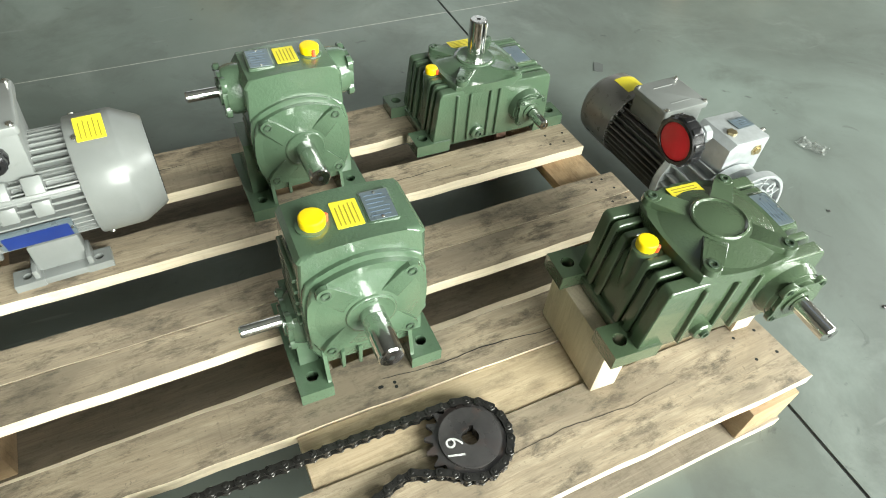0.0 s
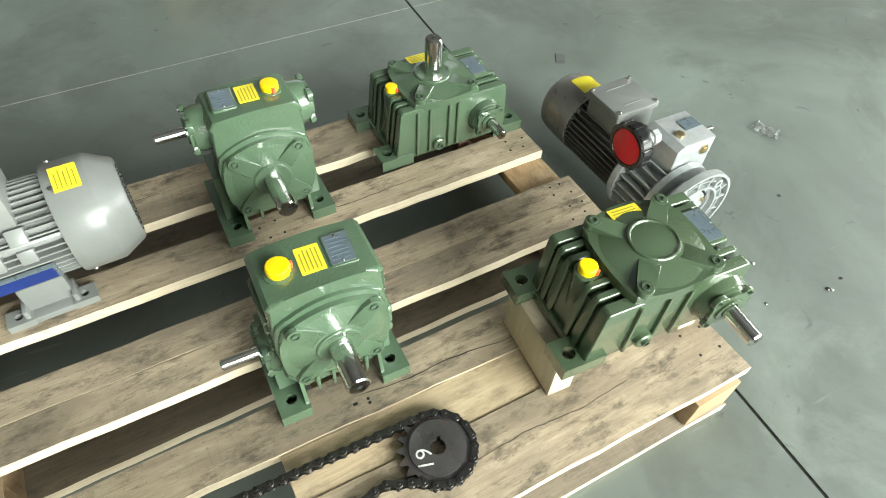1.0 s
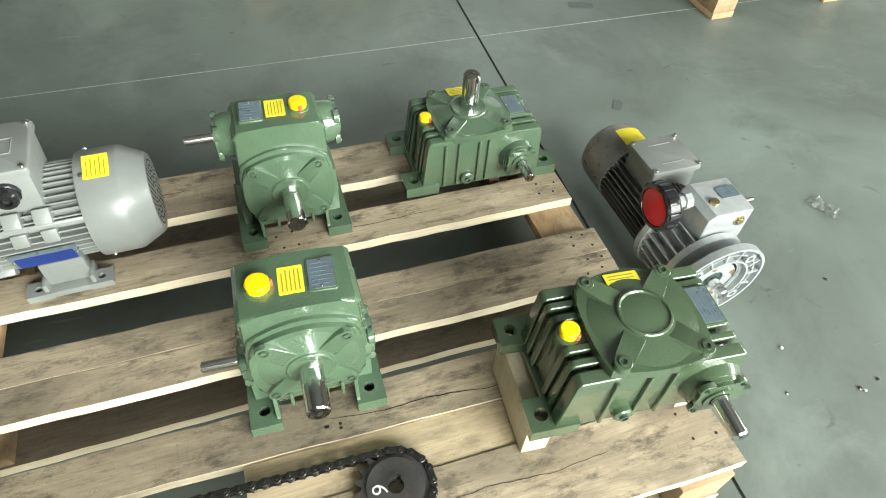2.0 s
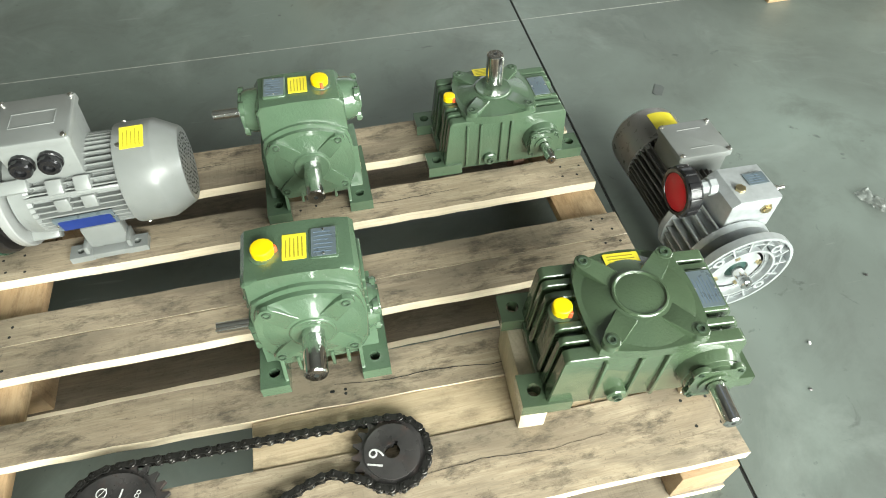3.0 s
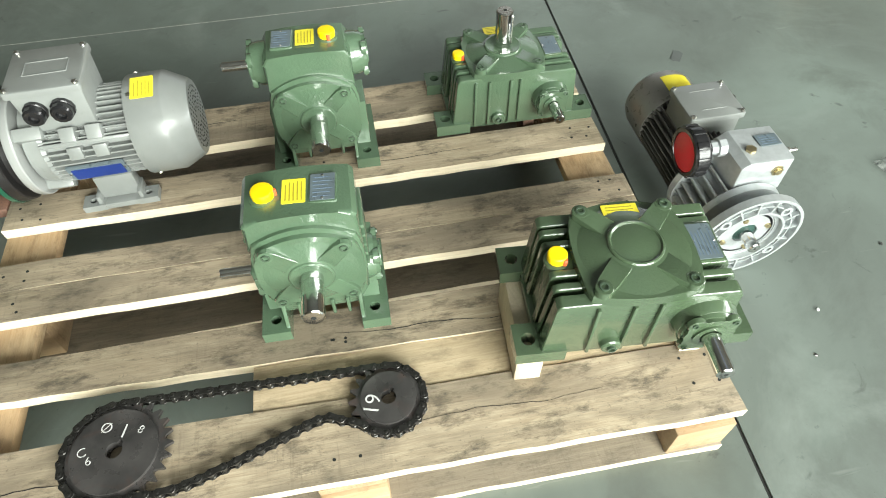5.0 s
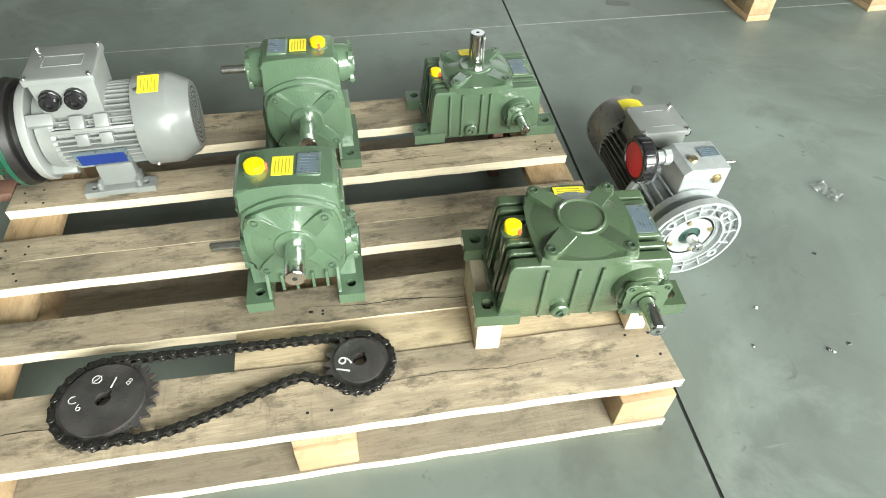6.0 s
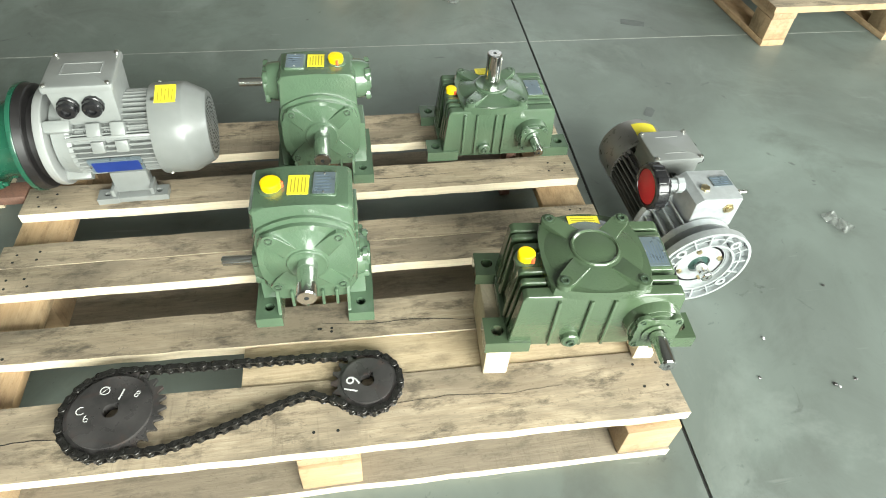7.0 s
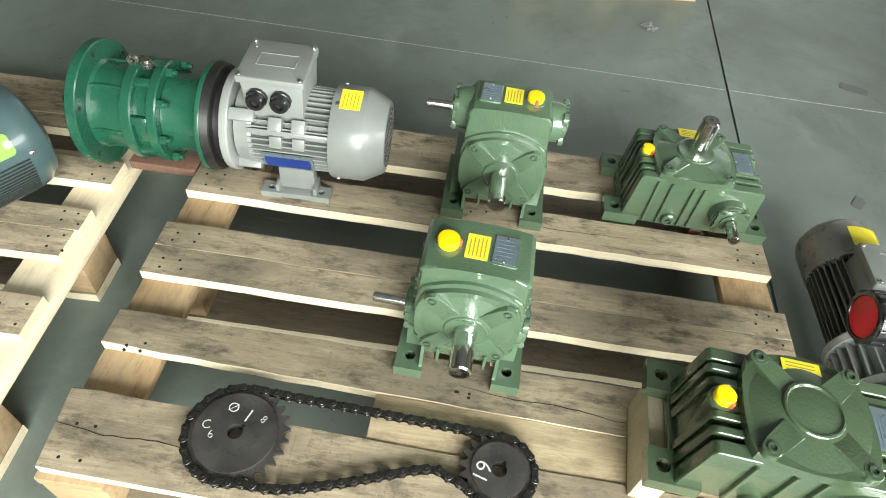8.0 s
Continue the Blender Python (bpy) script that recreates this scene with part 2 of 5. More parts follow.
RED = plain("red_plastic", (0.78, 0.012, 0.028), 0.35, 0, 0.06)
ORANGE = plain("orange_red_tab", (0.8, 0.12, 0.04), 0.4)
LIME = plain("lime_sticker", (0.16, 0.62, 0.03), 0.4)
CHALK = plain("white_chalk", (0.6, 0.6, 0.585), 0.9, 0, 0.3, 300)
OLDWOOD = wood("weathered_pallet_wood", (0.47, 0.39, 0.275), (0.31, 0.24, 0.16), (0.21, 0.172, 0.122), 0.8, 0.88, 0.55)
NEWWOOD = wood("fresh_sawn_wood", (0.70, 0.61, 0.46), (0.60, 0.51, 0.36), (0.50, 0.41, 0.28), 0.7, 0.25, 0.12)
REDWOOD = wood("reddish_wood", (0.17, 0.085, 0.055), (0.12, 0.06, 0.04), (0.1, 0.06, 0.045), 0.75, 0.4, 0.3)
BLOCKWOOD = wood("knotty_block_wood", (0.46, 0.345, 0.215), (0.375, 0.26, 0.145), (0.34, 0.21, 0.105), 0.72, 0.5, 0.25)
# darker brown pallet wood: the shade beneath the top boards is in its colour
SHADEWOOD = wood("shade_brown_wood", (0.33, 0.275, 0.2), (0.235, 0.19, 0.135), (0.18, 0.15, 0.11), 0.8, 0.5, 0.4)
FLOOR = floor_paint()
SEALANT = plain("dark_joint_sealant", (0.018, 0.018, 0.017), 0.7, 0, 0.3, 60)
PALEFILL = plain("pale_joint_filler", (0.42, 0.42, 0.38), 0.8, 0, 0.3, 60)
WALLP = plain("hall_wall_plaster", (0.22, 0.195, 0.155), 0.9, 0, 0.1, 3)
ROOFP = plain("roof_sheet", (0.13, 0.13, 0.12), 0.8, 0, 0.1, 2)
FILM = Nodes("clear_film").put((0.36, 0.38, 0.36), 0.2, 0, **{"Alpha": 0.16})


# ---------------------------------------------------------------- hall
JX, JY = 0.736, 1.488
D1, D2 = Vector((0.0562, 1.0)), Vector((1.0, -0.009))
floor = new("floor")
tagged(floor, "grey-green painted concrete floor, scuffed and stained, with joints", "floor", kind="structure")


def slab(sx, sy):
    bm = bmesh.new()
    g1, g2 = 0.0035 * sx, 0.0018 * sy
    lx = (9.4 if sx > 0 else 9.6)
    ly = (9.0 if sy > 0 else 7.5)
    o = Vector((JX, JY))
    c = [o + D2 * g1 + D1 * g2, o + D2 * lx * sx + D1 * g2, o + D2 * lx * sx + D1 * ly * sy, o + D2 * g1 + D1 * ly * sy]
    if sx * sy < 0:
        c = c[::-1]
    prism(bm, [(p.x, p.y) for p in c], -0.1, 0.0)
    part("floor_slab", bm, FLOOR, floor)


for sx in (-1, 1):
    for sy in (-1, 1):
        slab(sx, sy)
bm = bmesh.new()
o = Vector((JX, JY))
prism(bm, [tuple(o + D2 * a + D1 * b) for a, b in ((-0.0035, -7.5), (0.0035, -7.5), (0.0035, 9.0), (-0.0035, 9.0))], -0.09, -0.003)
part("joint_sealant", bm, SEALANT, floor, "dark joint sealant")
bm = bmesh.new()
prism(bm, [tuple(o + D2 * a + D1 * b) for a, b in ((-9.5, -0.0018), (-0.0036, -0.0018), (-0.0036, 0.0018), (-9.5, 0.0018))], -0.09, -0.0004)
prism(bm, [tuple(o + D2 * a + D1 * b) for a, b in ((0.0036, -0.0018), (9.3, -0.0018), (9.3, 0.0018), (0.0036, 0.0018))], -0.09, -0.0004)
part("joint_filler", bm, PALEFILL, floor, "pale chalky joint filler")


def wall(name, x0, x1, y0, y1, z1, holes=(), along="x"):
    """A wall with rectangular openings (a0, a1, z0, z1) along its length."""
    bm = bmesh.new()
    a0, a1 = (x0, x1) if along == "x" else (y0, y1)
    cuts = sorted(holes)
    spans, at = [], a0
    for h0, h1, hz0, hz1 in cuts:
        spans.append((at, h0, -0.1, z1))
        if hz0 > 0:
            spans.append((h0, h1, -0.1, hz0))
        spans.append((h0, h1, hz1, z1))
        at = h1
    spans.append((at, a1, -0.1, z1))
    for s0, s1, b0, b1 in spans:
        if along == "x":
            box(bm, s0, s1, y0, y1, b0, b1)
        else:
            box(bm, x0, x1, s0, s1, b0, b1)
    return tagged(part(name, bm, WALLP), "plain grey plaster hall wall", "wall", kind="structure")


wall("wall_south", -8.2, 10.2, -5.2, -5.0, 6.5, [(-0.65, 5.45, 0.95, 4.4)])
wall("wall_north", -8.2, 10.2, 10.0, 10.2, 6.5, [(0.2, 8.6, 2.2, 5.8)])
wall("wall_west", -8.4, -8.2, -6.2, 10.2, 6.5, along="y")
wall("wall_east", 10.0, 10.2, -6.0, 10.0, 6.5, [(-4.3, 1.9, 2.4, 4.8)], along="y")
# roof out of view; its opening is added to go with the fill lamp
bm = bmesh.new()
for x0, x1, y0, y1 in ((-8.4, 1.0, -6.2, 10.2), (3.0, 10.2, -6.2, 10.2), (1.0, 3.0, -6.2, -3.0), (1.0, 3.0, 3.0, 10.2)):
    box(bm, x0, x1, y0, y1, 6.5, 6.65)
tagged(part("ceiling", bm, ROOFP), "unseen grey sheet roof with a long added opening", "ceiling", kind="structure")


# ---------------------------------------------------------------- pallets
def board_mesh(pts, z0, z1, nails=(), jag=0.0, sides=1, seed=1):
    """A plank from its outline, with a slightly uneven edge; the cut sides take material 1."""
    rnd = random.Random(seed)
    bm = bmesh.new()
    out = []
    n = len(pts)
    for i in range(n):
        a, b = Vector(pts[i]), Vector(pts[(i + 1) % n])
        k = max(1, int((b - a).length / 0.05))
        nrm = Vector((-(b - a).y, (b - a).x)).normalized()
        for j in range(k):
            p = a + (b - a) * j / k + (nrm * rnd.uniform(-jag, jag) if j else Vector((0, 0)))
            out.append((p.x, p.y))
    prism(bm, out, z0, z1, 0.0022, seg=2)
    bm.normal_update()
    for f in bm.faces:
        f.material_index = sides if abs(f.normal.z) < 0.6 else 0
    for x, y in nails:
        vs = lathe(bm, [(z1 - 0.002, 0.0026), (z1 + 0.0004, 0.0026)], pose(x, y, 0), 10)
        for f in {f for v in vs for f in v.link_faces}:
            f.material_index = 2
    return mesh_of("board", bm, OLDWOOD, NEWWOOD, DARK)


def nail_rows(y0, y1, xs=(-0.555, 0.0, 0.555), seed=0):
    rnd = random.Random(seed)
    out = []
    for x in xs:
        for k, f in enumerate((0.28, 0.68)):
            y = y0 + (y1 - y0) * f
            out += [(x + rnd.uniform(-0.02, 0.0), y + rnd.uniform(-0.006, 0.006)), (x + rnd.uniform(0.012, 0.03), y + rnd.uniform(-0.006, 0.006))]
    return out


def rect(x0, x1, y0, y1):
    return [(x0, y0), (x1, y0), (x1, y1), (x0, y1)]


TOP, TH = 0.144, 0.022
BX = ((-0.6, -0.5), (-0.05, 0.05), (0.5, 0.6))
BY = ((0.0, 0.1), (0.395, 0.495), (0.79, 0.89))
pallet = thing("pallet", pose(0, 0, 0), "weathered wooden pallet carrying gearboxes, standing on the floor", "pallet")
BOARDS = [
    ([(-0.6, 0.768), (0.6, 0.775), (0.6, 0.892), (-0.585, 0.895)], 11),
    ([(-0.6, 0.611), (0.6, 0.604), (0.6, 0.690), (-0.598, 0.694)], 12),
    ([(-0.601, 0.397), (0.6, 0.385), (0.603, 0.452), (-0.601, 0.462)], 13),
    ([(-0.601, 0.4635), (0.603, 0.4535), (0.604, 0.514), (-0.601, 0.523)], 14),
    ([(-0.599, 0.246), (-0.136, 0.2285), (0.59, 0.205), (0.59, 0.300), (-0.597, 0.313)], 15),
    ([(-0.594, 0.036), (0.601, 0.001), (0.597, 0.125), (-0.604, 0.162)], 16),
]
for pts, seed in BOARDS:
    y0, y1 = (pts[0][1] + pts[1][1]) / 2, (pts[-1][1] + pts[2][1]) / 2
    me = board_mesh(pts, TOP - TH, TOP, nail_rows(y0, y1, seed=seed), 0.0012, seed=seed)
    part("top_board", me, None, pallet)
# long drying cracks in the boards
def crack(pts, w, seed):
    rnd = random.Random(seed)
    line = []
    for (xa, ya), (xb, yb) in zip(pts, pts[1:]):
        n = max(2, int(abs(xb - xa) / 0.012))
        for i in range(n):
            f = i / n
            line.append((xa + (xb - xa) * f, ya + (yb - ya) * f + rnd.uniform(-0.0011, 0.0011)))
    line.append(pts[-1])
    k = len(line)
    half = [w * (0.25 + 0.75 * math.sin(math.pi * min(1, (i + 1) / k)) * rnd.uniform(0.5, 1.0)) for i in range(k)]
    bm = bmesh.new()
    up = [bm.verts.new((x, y + h, TOP + 0.0004)) for (x, y), h in zip(line, half)]
    lo = [bm.verts.new((x, y - h, TOP + 0.0004)) for (x, y), h in zip(line, half)]
    dn = [bm.verts.new((x, y, TOP - 0.003)) for x, y in line]
    for i in range(k - 1):
        bm.faces.new((lo[i], lo[i + 1], up[i + 1], up[i]))
        bm.faces.new((up[i], up[i + 1], dn[i + 1], dn[i]))
        bm.faces.new((dn[i], dn[i + 1], lo[i + 1], lo[i]))
    part("crack", bm, SEALANT, pallet, "dark drying crack in a board")


crack([(-0.598, 0.104), (-0.52, 0.094), (-0.44, 0.096), (-0.37, 0.089)], 0.0008, 3)
crack([(0.0, 0.262), (0.09, 0.249), (0.16, 0.252), (0.26, 0.238), (0.33, 0.237)], 0.0008, 4)
crack([(0.10, 0.083), (0.2, 0.087), (0.31, 0.077), (0.40, 0.081)], 0.0004, 5)
crack([(-0.43, 0.845), (-0.3, 0.838), (-0.16, 0.842)], 0.0009, 6)
crack([(0.05, 0.655), (0.16, 0.648), (0.31, 0.651)], 0.0007, 7)

# the fresh plank fitted into the gap
bm_pts = [(-0.136, 0.148), (0.585, 0.129), (0.585, 0.203), (-0.134, 0.2265)]
me = board_mesh(bm_pts, TOP - TH - 0.001, TOP - 0.003, (), 0.0008, seed=31)
me.materials[0] = wood("half_weathered_wood", (0.56, 0.45, 0.3), (0.42, 0.32, 0.2), (0.33, 0.26, 0.16), 0.74, 0.5, 0.25)
part("top_board", me, None, pallet, "short pale plank fitted between the boards")


def pallet_frame(owner, bx, by, depth, y_front, skew=0.0, base=0.0, mats=(NEWWOOD, BLOCKWOOD, SHADEWOOD)):
    """Stringers, blocks and bottom boards; the front row is skewed a little."""
    def shift(i, x):
        return base - skew * x if i == 0 else 0.0
    for x0, x1 in bx:
        bm = bmesh.new()
        box(bm, -depth / 2, depth / 2, -(x1 - x0) / 2, (x1 - x0) / 2, TOP - 2 * TH, TOP - TH - 0.0005, 0.002)
        part("stringer", bm, mats[0], owner, m=pose((x0 + x1) / 2, y_front + depth / 2 + shift(0, (x0 + x1) / 2) / 2, 0, 0, 0, 90))
        for i, (y0, y1) in enumerate(by):
            bm = bmesh.new()
            box(bm, -(x1 - x0) / 2, (x1 - x0) / 2, -(y1 - y0) / 2, (y1 - y0) / 2, TH + 0.0005, TOP - 2 * TH - 0.0005, 0.003)
            part("block", bm, mats[1], owner, m=pose((x0 + x1) / 2, (y0 + y1) / 2 + shift(i, (x0 + x1) / 2), 0))
    for i, (y0, y1) in enumerate(by):
        a, b = shift(i, bx[0][0]), shift(i, bx[-1][1])
        pts = [(bx[0][0], y0 - 0.003 + a), (bx[-1][1], y0 - 0.003 + b), (bx[-1][1], y1 + b), (bx[0][0], y1 + a)]
        me = board_mesh(pts, 0.0, TH, (), 0.001, seed=50 + i)
        # the upper face takes the wood whose colour holds the shade
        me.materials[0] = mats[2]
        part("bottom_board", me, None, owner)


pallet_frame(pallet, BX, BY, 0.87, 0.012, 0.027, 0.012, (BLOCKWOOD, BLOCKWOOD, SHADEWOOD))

# neighbouring pallet on the west side
west = thing("pallet", pose(-1.325, 0.0, 0, 0, 0, 1.5), "wooden pallet beside the other, carrying a blue-grey motor", "pallet")
for pts, seed in (
        (rect(-0.6, 0.583, 0.775, 0.89), 21), (rect(-0.6, 0.585, 0.728, 0.772), 22), (rect(-0.6, 0.593, 0.580, 0.648), 23),
        (rect(-0.6, 0.588, 0.452, 0.508), 24), (rect(-0.6, 0.582, 0.388, 0.4505), 25), (rect(-0.6, 0.60, 0.22, 0.30), 26), (rect(-0.6, 0.597, 0.0, 0.13), 27)):
    part("top_board", board_mesh(pts, TOP - TH, TOP, nail_rows(pts[0][1], pts[2][1], seed=seed), 0.001, seed=seed), None, west)
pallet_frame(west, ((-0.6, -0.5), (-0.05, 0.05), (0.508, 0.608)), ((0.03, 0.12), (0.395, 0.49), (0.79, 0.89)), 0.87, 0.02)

# far pallets by the back of the hall
def far_pallet(m, label, length=1.1, front_board=False):
    ob = thing("pallet", m, label, "pallet")
    for i in range(5):
        y = i * 0.18
        me = board_mesh(rect(0, length, y, y + 0.13), TOP - TH, TOP, (), 0.001, seed=70 + i)
        me.materials[1] = BLOCKWOOD
        part("top_board", me, None, ob)
    for x in (0.0, length / 2 - 0.05, length - 0.1):
        for y0 in (0.0, 0.38, 0.75):
            bm = bmesh.new()
            box(bm, -0.045, 0.045, -0.05, 0.05, TH + 0.0005, TOP - 2 * TH - 0.0005, 0.003)
            part("block", bm, BLOCKWOOD, ob, m=pose(x + 0.05, y0 + 0.052, 0))
        bm = bmesh.new()
        box(bm, -0.425, 0.425, -0.045, 0.045, TOP - 2 * TH, TOP - TH - 0.0005, 0.002)
        part("stringer", bm, BLOCKWOOD, ob, m=pose(x + 0.05, 0.425, 0, 0, 0, 90))
        if not front_board:
            bm = bmesh.new()
            box(bm, -0.425, 0.425, -0.045, 0.045, 0.0, TH, 0.002)
            part("bottom_board", bm, BLOCKWOOD, ob, m=pose(x + 0.05, 0.425, 0, 0, 0, 90))
    for y0 in ((0.0, 0.38, 0.75) if front_board else ()):
        bm = bmesh.new()
        box(bm, 0, length, y0, y0 + 0.1, 0.0, TH, 0.002)
        part("bottom_board", bm, BLOCKWOOD, ob)
    return ob


far_pallet(pose(1.568, 1.395, 0, 0, 0, 1.0), "pale wooden pallet carrying a green steel plate, on the floor")
bm = bmesh.new()
prism(bm, rounded(0.1, 1.0, 0.055, 0.75, 0.02, 4), TOP + 0.0005, TOP + 0.0125, 0.002)
tagged(part("steel_plate", bm, GREEN, None, "", pose(1.568, 1.395, 0, 0, 0, 1.0)), "green painted steel plate lying on a pallet", "plate")
far_pallet(pose(0.048, 1.939, 0, 0, 0, 9.0), "pale wooden pallet at the back of the hall", 0.68, True)


# ---------------------------------------------------------------- gearboxes
def bolt_mesh(r=0.0065, h=0.005):
    bm = bmesh.new()
    ring(bm, r * 0.66, r, 0, h, n=16)
    vs = lathe(bm, [(0, r * 0.67), (h * 0.15, r * 0.67)], n=16)
    for f in {f for v in vs for f in v.link_faces}:
        f.material_index = 1
    return mesh_of("bolt", bm, BOLT, DARK)


BOLTM = bolt_mesh()
SMALLBOLT = bolt_mesh(0.0042, 0.0022)


def shaft(bm, r, length, m, n=36):
    lathe(bm, [(-0.01, r), (length - 0.002, r), (length, r - 0.002)], m, n)


def shaft_part(owner, name, r, length, m, label, key_turn=None):
    bm = bmesh.new()
    shaft(bm, r, length, None)
    ob = part(name, bm, STEEL, owner, label, m)
    bm = bmesh.new()
    lathe(bm, [(length - 0.001, r * 0.28), (length + 0.0004, r * 0.22)], None, 14)
    part("centre_hole", bm, DARK, ob)
    if key_turn is None:
        return ob
    bm = bmesh.new()
    prism(bm, rounded(length * 0.12, length * 0.9, -r * 0.26, r * 0.26, r * 0.25, 4), r - 0.003, r + 0.0012, 0.0004, pose(0, 0, 0, 0, 0, key_turn) @ Matrix(((0, 0, 1, 0), (0, 1, 0, 0), (1, 0, 0, 0), (0, 0, 0, 1))))
    part("key", bm, ZINC, ob)
    return ob


def plug(owner, x, y, z, r=0.019, tab=0.0):
    bm = bmesh.new()
    lathe(bm, [(-0.002, r * 1.25), (0.002, r * 1.22), (0.003, r * 1.0)], pose(x, y, z), 32)
    part("plug_collar", bm, owner["paint"] == "olive" and OLIVE or GREEN, owner)
    bm = bmesh.new()
    lathe(bm, [(0.002, r * 0.94), (0.0115, r * 0.98), (0.0135, r * 0.95), (0.0148, r * 0.86), (0.0152, r * 0.5)], pose(x, y, z), 14)
    p = part("breather_plug", bm, YELLOW, owner, "yellow plastic breather plug")
    bm = bmesh.new()
    lathe(bm, [(0.003, 0.0035), (0.012, 0.0035), (0.013, 0.0025)], pose(x + r * 0.95 * math.cos(tab), y + r * 0.95 * math.sin(tab), z), 10)
    part("tab", bm, ORANGE, p, "orange-red tab")
    return p


def sticker(owner, m, w, h, name="warning_sticker", mat=None, ink=None, rows=5, label="yellow sticker with rows of tiny print", cols=False):
    """A flat label in local x, y with bars for its print."""
    bm = bmesh.new()
    prism(bm, rounded(-w / 2, w / 2, -h / 2, h / 2, 0.0015, 3), 0, 0.0008)
    ob = part(name, bm, mat or STICKER, owner, label, m)
    bm = bmesh.new()
    rnd = random.Random(int(w * 1e4) + rows)
    for i in range(rows):
        if cols:
            x = -w / 2 + w * (i + 1) / (rows + 1)
            box(bm, x - 0.0007, x + 0.0007, -h * 0.40, h * rnd.uniform(0.25, 0.40), 0.0008, 0.0011)
        else:
            y = -h / 2 + h * (i + 1) / (rows + 1)
            box(bm, -w * 0.40, w * rnd.uniform(0.2, 0.40), y - 0.0007, y + 0.0007, 0.0008, 0.0011)
    part("print", bm, ink or INK, ob)
    return ob


def nameplate(owner, m, w, h):
    bm = bmesh.new()
    prism(bm, rounded(-w / 2 - 0.003, w / 2 + 0.003, -h / 2 - 0.003, h / 2 + 0.003, 0.004, 4), -0.003, 0.0015, 0.001)
    part("plate_pad", bm, owner["paint"] == "olive" and OLIVE or GREEN, owner, "", m)
    ob = sticker(owner, m @ pose(0, 0, 0.0016), w, h, "nameplate", PLATE, PLATEINK, 6, "small aluminium nameplate with blue print")
    for s in (-1, 1):
        bm = bmesh.new()
        lathe(bm, [(0.0005, 0.002), (0.002, 0.0015)], pose(0, s * h * 0.43, 0), 10)
        part("rivet", bm, ZINC, ob)
    return ob


def cover_bm(hw, hh, boss, plate=0.008, bow=0.012, taper=0.0, rise=0.009, dish=0.0, spokes=True):
    """A cast end cover in local x, y facing +z: bowed plate with four sunk fields, spokes and a boss."""
    bm = bmesh.new()
    n = 10
    pts = []
    ew, eh = hw + 0.016, hh + 0.014
    bot = ew * (1 - taper)
    for i in range(n + 1):        # top arc, right to left
        f = i / n
        pts.append((ew * (1 - 2 * f) * 0.97, eh - 0.012 + bow * 1.8 * (1 - (1 - 2 * f) ** 2)))
    for i in range(1, n):
        f = i / n
        pts.append((-(ew + (bot - ew) * f) - bow * 0.7 * (1 - (1 - 2 * f) ** 2), eh - 0.012 - (2 * eh - 0.02) * f))
    for i in range(n + 1):
        f = i / n
        pts.append((-bot * (1 - 2 * f) * 0.97, -eh + 0.008 - bow * (1 - (1 - 2 * f) ** 2)))
    for i in range(1, n):
        f = 1 - i / n
        pts.append(((ew + (bot - ew) * f) + bow * 0.7 * (1 - (1 - 2 * f) ** 2), eh - 0.012 - (2 * eh - 0.02) * f))
    prism(bm, pts, 0, plate, 0.004, seg=3)
    if not spokes:
        return bm
    # sloping fields rise from the rim to the boss, level spokes run out to the bolts
    rim = min(ew, eh) + 0.004
    lathe(bm, [(plate - 0.001, rim), (plate + rise * 0.9, boss * 0.9)], None, 48)
    lathe(bm, [(plate - 0.001, boss * 1.02), (plate + rise - 0.001, boss * 1.02), (plate + rise + 0.0005, boss * 0.985), (plate + rise + 0.001, boss * 0.93), (plate + rise - dish, boss * 0.84), (plate + rise - dish, boss * 0.3)], None, 44)
    return bm


def add_spokes(cov, hw, hh, boss, plate, rise, mat):
    """Four level spokes from the boss out to the bolts."""
    ang, far = math.degrees(math.atan2(hh, hw)), math.hypot(hw, hh)
    bm = bmesh.new()
    prism(bm, [(boss * 0.8, -0.017), (far - 0.006, -0.0125), (far + 0.006, -0.0105), (far + 0.0115, 0), (far + 0.006, 0.0105), (far - 0.006, 0.0125), (boss * 0.8, 0.017)], plate - 0.001, plate + rise * 0.72, 0.002)
    me = mesh_of("spoke", bm, mat)
    for a in (ang, 180 - ang, 180 + ang, -ang):
        part("spoke", me, None, cov, "", pose(0, 0, 0, 0, 0, a))


def side_flange(bm, r, depth, m):
    """A worm bearing cover facing +z: four-lobed plate over a drum, with a raised seal collar."""
    lathe(bm, [(-0.022, r * 1.0), (-0.004, r * 0.98), (depth * 0.45, r * 0.9)], m, 32)
    pts = []
    for k in range(64):
        a = 2 * math.pi * k / 64
        q = r * (0.83 + 0.27 * max(0.0, math.cos(4 * a + math.pi)) ** 0.7)
        pts.append((q * math.cos(a), q * math.sin(a)))
    prism(bm, pts, depth * 0.3, depth * 0.85, 0.0018, m)
    ring(bm, r * 0.36, r * 0.56, depth * 0.8, depth * 1.05, m, 28)
    lathe(bm, [(depth * 0.5, r * 0.37), (depth * 0.9, r * 0.37)], m, 24)


